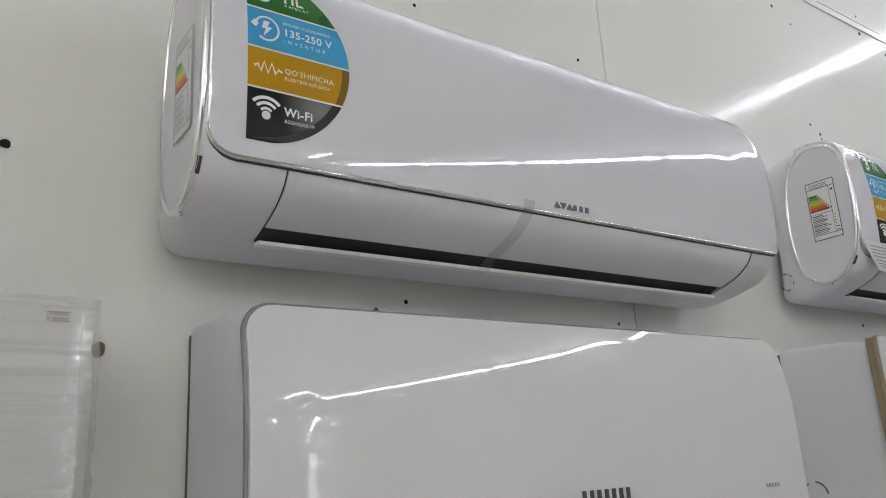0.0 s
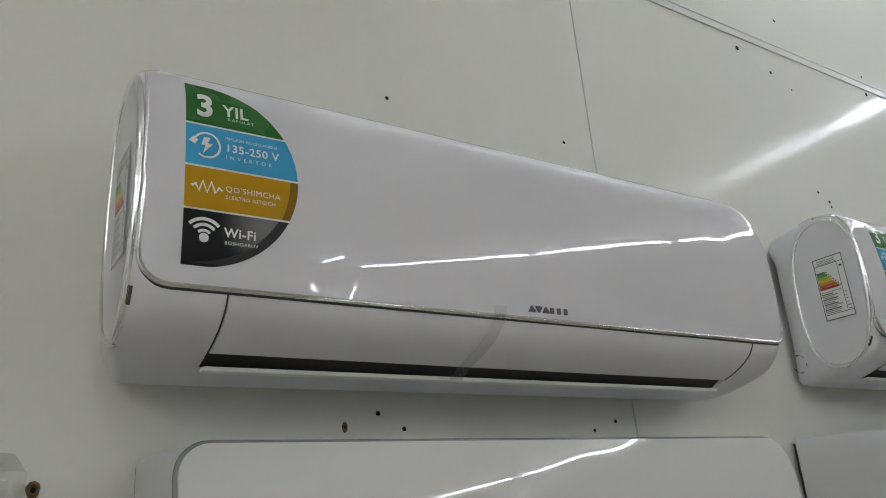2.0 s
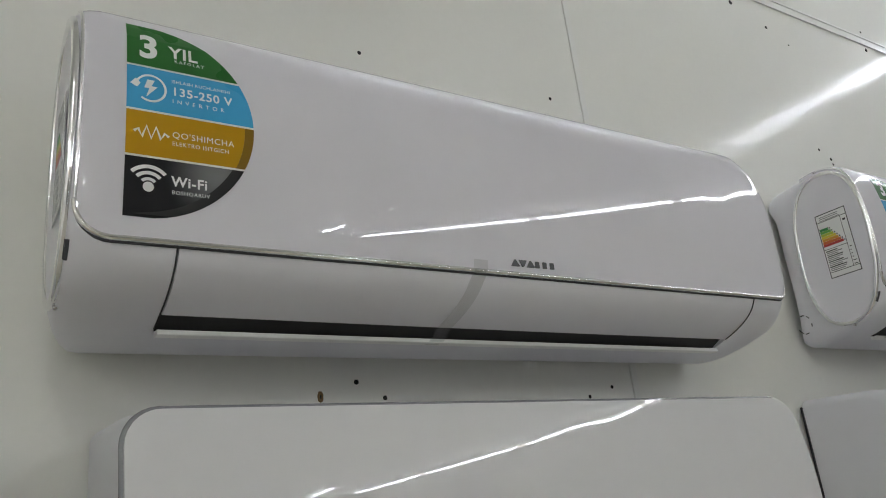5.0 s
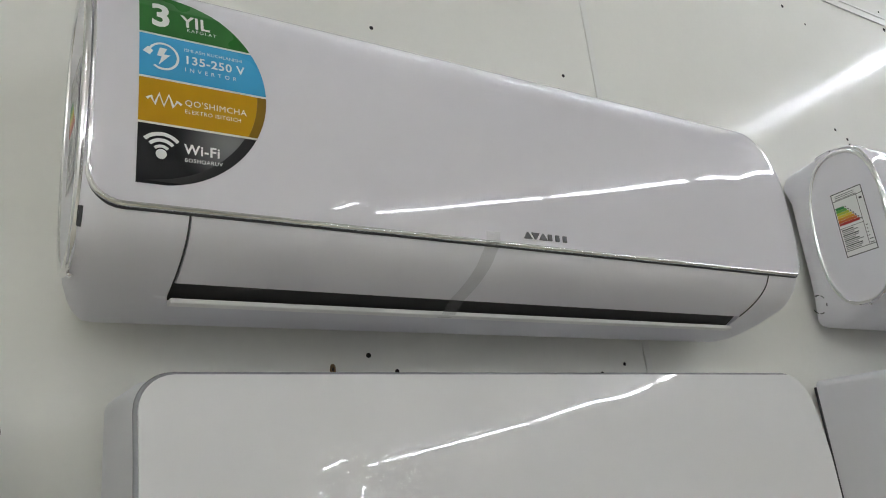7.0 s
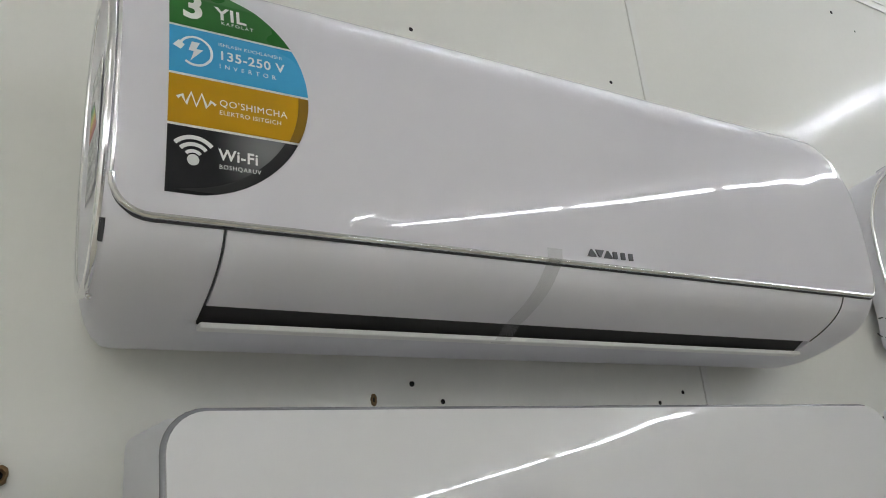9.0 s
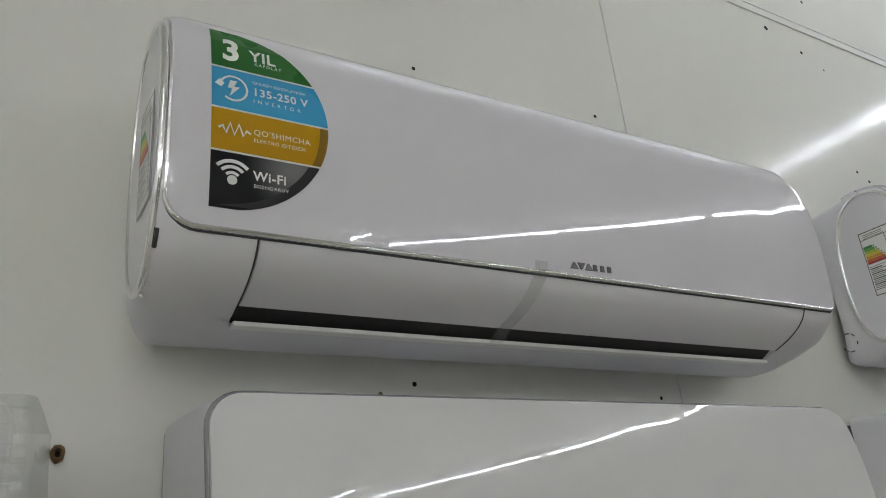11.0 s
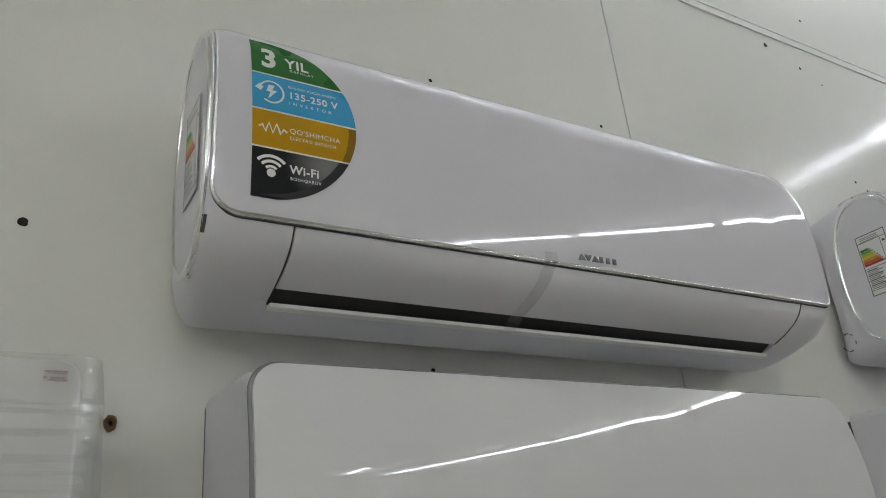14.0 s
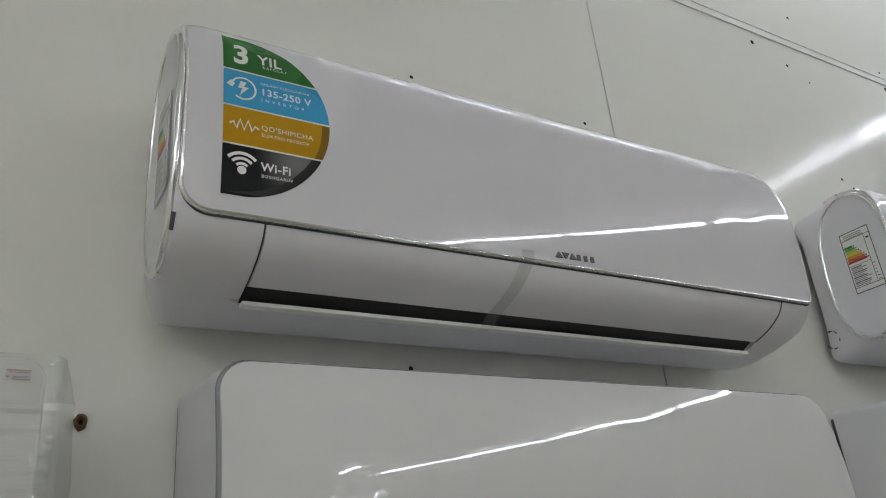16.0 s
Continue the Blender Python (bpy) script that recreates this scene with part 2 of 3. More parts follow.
tagged(flat_part("trim", boxed(SEAM_X + 0.0006, SEAM_X + 0.0125, -0.0009, -0.0001, 0.0, JOINT_Z0 - 0.001, bevel=0.0003, seg=1), M_STRIP), "narrow white cover strip beside a wall sheet joint", "trim", kind="structure")
tagged(flat_part("floor", boxed(ROOM_X0, ROOM_X1, ROOM_Y1, 0.08, -0.1, 0.0), M_FLOOR), "plain grey-brown shop floor", "floor", kind="structure")
tagged(flat_part("ceiling", boxed(ROOM_X0, ROOM_X1, ROOM_Y1, 0.08, CEILING_Z, CEILING_Z + 0.1), M_CEIL), "white painted shop ceiling", "ceiling", kind="structure")
# west wall acts as a bright reflector, east and south as dark ones
tagged(flat_part("wall_west", boxed(ROOM_X0 - 0.1, ROOM_X0, ROOM_Y1, 0.08, 0, CEILING_Z), M_WEST), "plain unseen shop wall, toned for reflections", "wall", kind="structure")
tagged(flat_part("wall_east", boxed(ROOM_X1, ROOM_X1 + 0.1, ROOM_Y1, 0.08, 0, CEILING_Z), M_WALL_DARKENED), "plain unseen shop wall, toned for reflections", "wall", kind="structure")
south = bmesh.new()
box(south, ROOM_X0, 7.45, ROOM_Y1 - 0.1, ROOM_Y1, 0, CEILING_Z)
box(south, 8.60, ROOM_X1, ROOM_Y1 - 0.1, ROOM_Y1, 0, CEILING_Z)
box(south, 7.45, 8.60, ROOM_Y1 - 0.1, ROOM_Y1, 3.12, CEILING_Z)
tagged(flat_part("wall_south", south, M_WALL_DARKENED), "plain shop wall with a glazed entrance, darkened for reflections", "wall", kind="structure")
tagged(flat_part("backdrop", boxed(7.3, 8.75, ROOM_Y1 - 0.3, ROOM_Y1 - 0.25, 0, 3.2), M_DAY), "bright daylight beyond the shop entrance", "daylight", kind="structure")
door_1 = bmesh.new()
for x0, x1 in ((7.45, 7.50), (8.55, 8.60)):
    box(door_1, x0, x1, ROOM_Y1 - 0.08, ROOM_Y1 - 0.02, 0.004, 3.116)
for z0, z1 in ((0.004, 0.08), (2.06, 2.14), (2.98, 3.116)):
    box(door_1, 7.50, 8.55, ROOM_Y1 - 0.08, ROOM_Y1 - 0.02, z0, z1)
door_1 = tagged(flat_part("door_1", door_1, M_GREYTRIM), "grey framed glazed shop entrance with a pale blind above", "door", kind="structure")
for x0, x1 in ((7.50, 7.76), (8.00, 8.32), (8.40, 8.55)):
    flat_part("door_panel", boxed(x0, x1, ROOM_Y1 - 0.07, ROOM_Y1 - 0.03, 0.08, 2.06), M_GREYTRIM, door_1)
flat_part("blind", boxed(7.50, 8.55, ROOM_Y1 - 0.07, ROOM_Y1 - 0.05, 2.14, 2.98), M_BLIND, door_1, "pale translucent blind")


# ---- tube lamps ----
def tube_lamp(length, radius=0.0145, mat=None):
    """A slim batten with a lit tube under it; length along local x, middle at the origin. Also serves the added lamps.
    """
    t = thing("tube_lamp", (0, 0, 0), "lit white tube lamp on a slim ceiling batten, in real and added rows", "lamp", "rows of tube lamps on the ceiling")
    h = length / 2
    flat_part("batten", boxed(-h, h, -0.02, 0.02, 0.024, 0.06, bevel=0.003), M_STRIP, t)
    for s in (-1, 1):
        flat_part("end_holder", boxed(s * h - 0.012, s * h + 0.012, -0.016, 0.016, -0.018, 0.024, bevel=0.003), M_STRIP, t)
    bm = sweep(bmesh.new(), [(-h + 0.014, 0, 0), (h - 0.014, 0, 0)], radius, n=14)
    part("tube", bm, mat or M_TUBE, t, "glowing white tube")
    return t


lamp = tube_lamp(1.22)
LAMP_X = 3.04
lamp.matrix_basis = pose(LAMP_X, -2.55, TUBE_Z, 0, 0, 90)
old_lamp = tube_lamp(1.14, mat=M_TUBE_OLD)
old_lamp.matrix_basis = pose(LAMP_X, -1.315, TUBE_Z, 0, 0, 90)
for y in (-3.85, -5.13):
    copy_thing(lamp, pose(LAMP_X, y, TUBE_Z, 0, 0, 90))
short = tube_lamp(0.64)
short.matrix_basis = pose(LAMP_X, -0.375, TUBE_Z, 0, 0, 90)
# thin out-of-view tubes added to draw the bright line along the panel's top edge
slim = tube_lamp(1.22, 0.0026, M_TUBE_EDGE_LINE)
slim.matrix_basis = pose(1.12, -0.17, TUBE_Z)
edge_line_short = tube_lamp(0.26, 0.0026, M_TUBE_EDGE_LINE)
edge_line_short.matrix_basis = pose(1.875, -0.17, TUBE_Z)
# the rows that run on towards the entrance
aisle_lamp = tube_lamp(0.8)
aisle_lamp.matrix_basis = pose(2.58, -5.35, TUBE_Z, 0, 0, 100)
heading = math.atan2(-0.9, 0.42)
for k in range(6):
    d = 4.2 + 1.31 * k
    copy_thing(lamp, pose(LAMP_X + d * math.cos(heading), -5.75 + d * math.sin(heading), TUBE_Z, 0, 0, math.degrees(heading)))
for k in range(2):
    d = 4.0 + 1.31 * k
    copy_thing(lamp, pose(2.75 + d * math.cos(heading), -6.55 + d * math.sin(heading), TUBE_Z, 0, 0, math.degrees(heading)))
# unseen rows added behind the camera for fill, kept out of panel reflections
fill_lamp = tube_lamp(1.22, mat=M_TUBE_FILL)
fill_lamp.matrix_basis = pose(-0.55, -2.4, TUBE_Z, 0, 0, 90)
for k in range(1, 5):
    copy_thing(fill_lamp, pose(-0.55, -2.4 - 1.31 * k, TUBE_Z, 0, 0, 90))
for k in range(5):
    copy_thing(fill_lamp, pose(-2.6, -2.9 - 1.31 * k, TUBE_Z, 0, 0, 90))

# ---- rounded air conditioner with chrome trim ----
AC_W = 0.942
CAP_X = 0.003  # the right end plate lies this far in
CAP_L = -0.0005  # and the left one here
MID_Y, MID_Z = -0.129, 0.163  # middle of the end cap
FLAP_X0, FLAP_X1 = 0.087, 0.864


def front_tilt(z):
    """Lean of the front panel at a height over the base, radians."""
    return radians(70 * (z - 0.16) if z < 0.18 else 1.4 + 105 * (z - 0.18))


def front_y(z):
    """Depth of the bowed front at a height over the base."""
    y, step = -0.195, 0.002
    s = 0.16
    while abs(s - z) > 1e-6:
        d = max(-step, min(step, z - s))
        y += math.tan(front_tilt(s + d / 2)) * d
        s += d
    return y


def smooth_line(pts, n):
    """Catmull-Rom through points, n steps to each span."""
    out = []
    for i in range(len(pts) - 1):
        p0, p1, p2, p3 = (np.array(pts[max(0, min(len(pts) - 1, i + k))], float) for k in (-1, 0, 1, 2))
        for s in range(n):
            t = s / n
            out.append(tuple(0.5 * (2 * p1 + (p2 - p0) * t + (2 * p0 - 5 * p1 + 4 * p2 - p3) * t * t + (3 * p1 - p0 - 3 * p2 + p3) * t ** 3)))
    out.append(tuple(pts[-1]))
    return out


TOP_LINE = smooth_line([(-0.002, 0.283), (-0.012, 0.299), (-0.04, 0.3055), (-0.09, 0.307), (-0.128, 0.3055), (-0.153, 0.3010), (-0.1690, 0.2925), (-0.1795, 0.2785), (front_y(0.261), 0.261)], 3)[:-1]
FRONT_LINE = [(front_y(z), z) for z in np.linspace(0.261, 0.065, 22)]
FLAP_LINE = smooth_line([(-0.1875, 0.0615), (-0.180, 0.0485), (-0.167, 0.0370), (-0.149, 0.0270), (-0.127, 0.0185)], 3)
LOW_LINE = smooth_line([(-0.124, 0.0175), (-0.112, 0.0135), (-0.098, 0.0102), (-0.070, 0.0055), (-0.045, 0.0045), (-0.022, 0.0070), (-0.012, 0.017)], 3)
SECTION = TOP_LINE + FRONT_LINE + FLAP_LINE + LOW_LINE + [(-0.012, z) for z in np.linspace(0.06, 0.25, 6)]
N_TOP, N_FRONT, N_FLAP = len(TOP_LINE), len(FRONT_LINE), len(FLAP_LINE)


def cap_point(y, z):
    """The point of the oval end cap that belongs to a point of the section."""
    a, b, e, lean = 0.0655, 0.138, 2.45, 0.050
    dy, dz = y - MID_Y, z - MID_Z
    b = 0.128 if dz > 0 else b
    r = (abs(dy / a) ** e + abs(dz / b) ** e) ** (-1 / e)
    return MID_Y + dy * r - lean * dz * r, MID_Z + dz * r


CAP = [cap_point(y, z) for y, z in SECTION]


def round_off(y, z):
    """Radius of the rounding at the ends: wide below and behind, tighter in front."""
    low = max(0.0, min(1.0, (0.075 - z) / 0.06)) * max(0.0, min(1.0, (y + 0.185) / 0.06))
    back = max(0.0, min(1.0, (y + 0.09) / 0.07))
    front = max(0.0, min(1.0, (z - 0.07) / 0.03)) * max(0.0, min(1.0, (-0.07 - y) / 0.06))
    return 0.046 - 0.014 * low + 0.004 * back * (1 - low) - 0.018 * front


ROUND = [round_off(y, z) for y, z in SECTION]


def ease(v):
    v = max(0.0, min(1.0, v))
    return v * v * (3 - 2 * v)


def far_point(y, z, cap):
    """The right end: a tight round-over along the front, a wide one over the top corner."""
    front = ease((z - 0.062) / 0.03)
    up = ease((z - 0.20) / 0.085)
    fy, fz = y + 0.010 * ease((-0.06 - y) / 0.08), z - 0.040 * up
    return cap[0] + front * (fy - cap[0]), cap[1] + front * (fz - cap[1])


def far_round(y, z, r):
    front = ease((z - 0.062) / 0.03)
    return r * 0.6 * (1 - front) + front * (0.010 + 0.030 * ease((z - 0.20) / 0.085))


FAR_CAP = [far_point(y, z, c) for (y, z), c in zip(SECTION, CAP)]
FAR_ROUND = [far_round(y, z, r) for (y, z), r in zip(SECTION, ROUND)]


def section_at(x):
    a, out = max(0.0, min(x - CAP_L, AC_W - x - CAP_X)), []
    right = x > AC_W / 2
    for s, c, r in zip(SECTION, FAR_CAP if right else CAP, FAR_ROUND if right else ROUND):
        b = math.sqrt(max(0.0, 1 - (1 - min(a, r) / r) ** 2))
        out.append((c[0] + b * (s[0] - c[0]), c[1] + b * (s[1] - c[1])))
    return out


def ripple(x, z):
    """Slight moulding waves in the glossy front near its end."""
    w = math.exp(-((x - 0.835) / 0.060) ** 2)
    return 0.00042 * w * math.sin((x - 0.70) / 0.021) * (0.5 + 2.5 * max(0, z - 0.08))


def rounded_ac(label):
    t = thing("air_conditioner", (0, 0, 0), label, "air conditioner", "air conditioners on the wall")
    ends = [CAP_X, 0.004, 0.006, 0.008, 0.013, 0.019, 0.027, 0.036, 0.046, 0.058, 0.072]
    xs = [e + (CAP_L - CAP_X) * (1 - k / len(ends)) for k, e in enumerate(ends)] + [FLAP_X0 - 0.0008, FLAP_X0] + list(np.linspace(0.12, 0.82, 8)) + [FLAP_X1, FLAP_X1 + 0.0008] + [AC_W - a for a in ends[::-1]]
    bm = bmesh.new()
    rows = []
    i0, i1 = N_TOP + N_FRONT, N_TOP + N_FRONT + N_FLAP
    for x in xs:
        pts = section_at(x)
        if FLAP_X0 <= x <= FLAP_X1:
            pts = list(pts)
            for k in range(i0, i1):
                y, z = pts[k]
                f = (k - i0) / (i1 - 1 - i0)
                pts[k] = (y + 0.012 + 0.035 * f, z + 0.006 + 0.022 * f)
            for k in range(6):
                pts[i1 + k] = (-0.0965 - 0.0004 * k, 0.0275 - 0.0033 * k)
        rows.append([bm.verts.new((x, y, z)) for y, z in pts])
    grid_faces(bm, rows, True)
    bm.faces.new(rows[0])
    bm.faces.new(rows[-1][::-1])
    part("casing", bm, M_WHITE, t, "white matt plastic casing")
    # oval end plates, dished a little, inside a bright ring
    for x, s, w in ((CAP_L, -1, 1.0), (AC_W - CAP_X, 1, 0.80)):
        bm = bmesh.new()
        loops = []
        for k, dx in ((0.985, 0.0006), (0.955, 0.0014), (0.90, 0.0012), (0.80, 0.0005), (0.5, 0.0003)):
            loops.append([bm.verts.new((x + s * dx, MID_Y + (y - MID_Y) * k * w, MID_Z + (z - MID_Z) * k * w)) for y, z in CAP])
        grid_faces(bm, loops, True)
        bm.faces.new(loops[-1])
        part("end_plate", bm, M_WHITE, t, "white oval end plate")
        part("end_ring", sweep(bmesh.new(), [(x + s * 0.0004, MID_Y + (y - MID_Y) * 0.995 * w, MID_Z + (z - MID_Z) * 0.995 * w) for y, z in CAP], 0.0036, closed=True, n=12), M_CHROME, t, "chrome oval ring")
    # glossy front panel with rounded lower corners
    R, E = 0.030, 0.0045
    pxs = [E + a for a in (0, 0.001, 0.0025, 0.005, 0.008, 0.012, 0.017, 0.023, 0.030, 0.037, 0.046)]
    pxs = pxs + list(np.linspace(0.07, AC_W - 0.07, 70)) + [AC_W - a for a in pxs[::-1]]
    bm = bmesh.new()
    outer, inner, edge = [], [], []
    n0 = 9
    for x in pxs:
        a = min(x, AC_W - x) - E
        rad = R if x < AC_W / 2 else 0.020
        drop = rad - math.sqrt(max(0, rad * rad - (rad - min(a, rad)) ** 2))
        low = 0.0655 + drop
        line = section_at(x)[n0:N_TOP + N_FRONT]
        ys, zs = np.array([p[0] for p in line]), np.array([p[1] for p in line])
        d = np.concatenate([[0], np.cumsum(np.hypot(np.diff(ys), np.diff(zs)))])
        stop = np.interp(-low, -zs[6:], d[6:])
        row_o, row_i = [], []
        for k in np.concatenate([np.linspace(0, 0.25, 8)[:-1], np.linspace(0.25, 1, 30)]):
            y, z = np.interp(k * stop, d, ys), np.interp(k * stop, d, zs)
            y2, z2 = np.interp(k * stop + 0.002, d, ys), np.interp(k * stop + 0.002, d, zs)
            y1, z1 = np.interp(k * stop - 0.002, d, ys), np.interp(k * stop - 0.002, d, zs)
            ny, nz = (z2 - z1), -(y2 - y1)
            q = math.hypot(ny, nz) or 1
            ny, nz = ny / q, nz / q
            if ny > 0 or (abs(ny) < 0.3 and nz < 0):
                ny, nz = -ny, -nz
            off = 0.0022 + ripple(x, z)
            row_o.append(bm.verts.new((x, y + off * ny, z + off * nz)))
            row_i.append(bm.verts.new((x, y - 0.003 * ny, z - 0.003 * nz)))
        outer.append(row_o)
        inner.append(row_i)
        edge.append(row_o[-1].co.copy())
    rim_l = [v.co.copy() for v in outer[0]]
    grid_faces(bm, outer)
    grid_faces(bm, inner)
    loop = [(outer[0][j], inner[0][j]) for j in range(len(outer[0]))] + [(o[-1], i[-1]) for o, i in zip(outer[1:], inner[1:])] + [(outer[-1][j], inner[-1][j]) for j in range(len(outer[-1]) - 2, -1, -1)]
    for (a, b), (c, d2) in zip(loop, loop[1:]):
        bm.faces.new((a, b, d2, c))
    part("front_panel", bm, M_PANEL, t, "glossy white bowed front panel")
    trim = sweep(bmesh.new(), [(p.x, p.y + 0.0016, p.z - 0.0006) for p in edge], 0.0026, n=14)
    part("edge_rim", sweep(bmesh.new(), [(p.x, p.y + 0.0008, p.z) for p in rim_l], 0.0017), M_CHROME, t, "bright chrome rim at the panel end")
    part("trim_joint", sweep(bmesh.new(), [(p.x, p.y + 0.0036, p.z - 0.0038) for p in edge], 0.0011, n=6), M_GAP, t, "dark joint under the trim")
    # dark plate put into the wall gap in place of its contact shade
    part("gap_shade_plate", boxed(0.09, AC_W - 0.05, -0.0125, -0.0002, 0.0195, 0.27, bevel=0.001), M_GAP_SHADE, t, "dark plate in the gap at the wall, standing for its shade", smooth=False)
    part("chrome_trim", trim, M_TRIM, t, "thin chrome trim along the panel edge")
    # outlet flap
    bm = bmesh.new()
    rows_o, rows_i = [], []
    for x in np.linspace(FLAP_X0 + 0.0016, FLAP_X1 - 0.0016, 24):
        sag = 0.0006 * math.sin(math.pi * (x - FLAP_X0) / (FLAP_X1 - FLAP_X0))
        rows_o.append([bm.verts.new((x, y, z - sag)) for y, z in FLAP_LINE])
        rows_i.append([bm.verts.new((x, y + 0.004, z + 0.004 - sag)) for y, z in FLAP_LINE])
    grid_faces(bm, rows_o)
    grid_faces(bm, rows_i)
    for a, b in ((rows_o[0], rows_i[0]), (rows_o[-1], rows_i[-1])):
        for j in range(len(a) - 1):
            bm.faces.new((a[j], a[j + 1], b[j + 1], b[j]))
    for j in (0, -1):
        for a, b, c, d in zip(rows_o, rows_o[1:], rows_i[1:], rows_i):
            bm.faces.new((a[j], b[j], c[j], d[j]))
    part("outlet_flap", bm, M_WHITE, t, "closed white outlet flap")
    # dark inside of the outlet, and the lip under it
    bm = bmesh.new()
    lines = [(-0.1215, 0.0225), (-0.0995, 0.0105), (-0.092, 0.018), (-0.080, 0.030), (-0.10, 0.040), (-0.135, 0.032)]
    rows = [[bm.verts.new((x, y, z)) for y, z in lines] for x in (FLAP_X0 + 0.001, FLAP_X1 - 0.001)]
    grid_faces(bm, rows)
    for r in rows:
        bm.faces.new(r)
    part("outlet", bm, M_DARK, t, "dark air outlet")
    flat_part("outlet_lip", boxed(FLAP_X0 + 0.001, FLAP_X1 - 0.001, -0.1110, -0.098, 0.0046, 0.0096, bevel=0.0012), M_LIP, t, "pale outlet lip")
    for x in (FLAP_X0, FLAP_X1):
        part("flap_gap", sweep(bmesh.new(), [(x, y - 0.0002, z) for y, z in FLAP_LINE], 0.0008, n=6), M_GAP, t, "dark joint beside the flap")
    # sunk catch under the ring and knock-out marks for the pipe
    pts = []
    for k in range(N_TOP + N_FRONT + 1, N_TOP + N_FRONT + 5):
        s, c, b = SECTION[k], CAP[k], 0.36
        pts.append((CAP_L + ROUND[k] * (1 - math.sqrt(1 - b * b)) - 0.0003, c[0] + b * (s[0] - c[0]), c[1] + b * (s[1] - c[1])))
    bm = bmesh.new()
    bmesh.ops.create_uvsphere(bm, u_segments=12, v_segments=8, radius=0.0027)
    bmesh.ops.translate(bm, verts=bm.verts, vec=(CAP_L + 0.0025, MID_Y + 0.004, MID_Z - 0.1415))
    part("screw_cap", bm, M_CHROME, t, "small bright screw cap")
    part("catch", sweep(bmesh.new(), pts, 0.0017, n=8), M_GAP, t, "dark sunk catch")
    return t


def knockout(parent, cx, cy, cz, r, normal_x=-1.0):
    """Broken ring of slits that marks the pipe opening."""
    for a0, a1 in ((20, 62), (75, 110), (125, 150), (185, 205), (255, 285), (300, 340)):
        pts = [(cx(cy + r * math.cos(radians(a)), cz + r * math.sin(radians(a))), cy + r * math.cos(radians(a)), cz + r * math.sin(radians(a))) for a in np.linspace(a0, a1, 6)]
        part("slit", sweep(bmesh.new(), pts, 0.0009, n=6), M_GAP, parent)


def casing_x(y, z):
    """Distance from the end at which the flared casing passes through a point of the end view."""
    dy, dz = y - MID_Y, z - MID_Z
    best = None
    for s, c in zip(SECTION, CAP):
        ang = abs(math.atan2(dy * (s[1] - MID_Z) - dz * (s[0] - MID_Y), dy * (s[0] - MID_Y) + dz * (s[1] - MID_Z)))
        if best is None or ang < best[0]:
            best = (ang, s, c)
    _, s, c = best
    r = round_off(*s)
    full, cap, here = math.hypot(s[0] - MID_Y, s[1] - MID_Z), math.hypot(c[0] - MID_Y, c[1] - MID_Z), math.hypot(dy, dz)
    b = max(0.0, min(1.0, (here - cap) / max(1e-6, full - cap)))
    return r * (1 - math.sqrt(max(0.0, 1 - b * b))) + CAP_L - 0.0003


def energy_label(parent, x, y0, y1, z0, z1, paper=None, ink=None, pale=None):
    """Energy label on an end plate: paper, frame, seven stepped bands and rows of fine print."""
    lab = part("energy_label", boxed(x - 0.0004, x, y1, y0, z0, z1), paper or M_PAPER, parent, "white energy label with coloured bands", smooth=False)
    ink, pale = ink or M_INK, pale or M_INK2
    h, w = z1 - z0, y0 - y1

    def bar(name, u0, u1, v0, v1, mat, lift=0.0006):
        part(name, boxed(x - lift, x - lift + 0.00025, y0 - u1 * w, y0 - u0 * w, z0 + v0 * h, z0 + v1 * h), mat, lab, smooth=False)

    for u0, u1, v0, v1 in ((0, 1, 0.987, 1), (0, 1, 0, 0.013), (0, 0.024, 0, 1), (0.976, 1, 0, 1), (0.775, 0.79, 0.09, 0.875), (0.02, 0.98, 0.875, 0.884), (0.02, 0.98, 0.085, 0.094), (0.02, 0.775, 0.44, 0.447)):
        bar("frame_line", u0, u1, v0, v1, ink)
    for k, m in enumerate(ENERGY):
        v = 0.735 - 0.041 * k
        bar("energy_band", 0.045, 0.33 + 0.062 * k, v, v + 0.039, m)
        bar("class_tick", 0.35 + 0.062 * k, 0.39 + 0.062 * k, v + 0.008, v + 0.030, ink)
    rng = random.Random(7)
    for k in range(3):
        bar("print_line", 0.12, 0.72 + 0.1 * rng.random(), 0.945 - 0.028 * k, 0.958 - 0.028 * k, pale)
    for k in range(12):
        v = 0.405 - 0.027 * k
        bar("print_line", 0.06, 0.42 + 0.30 * rng.random(), v, v + 0.016, pale if k % 3 else ink)
        if k % 2:
            bar("print_line", 0.82, 0.86 + 0.08 * rng.random(), v, v + 0.012, ink)
    bar("class_mark", 0.84, 0.93, 0.79, 0.82, ink, 0.0007)


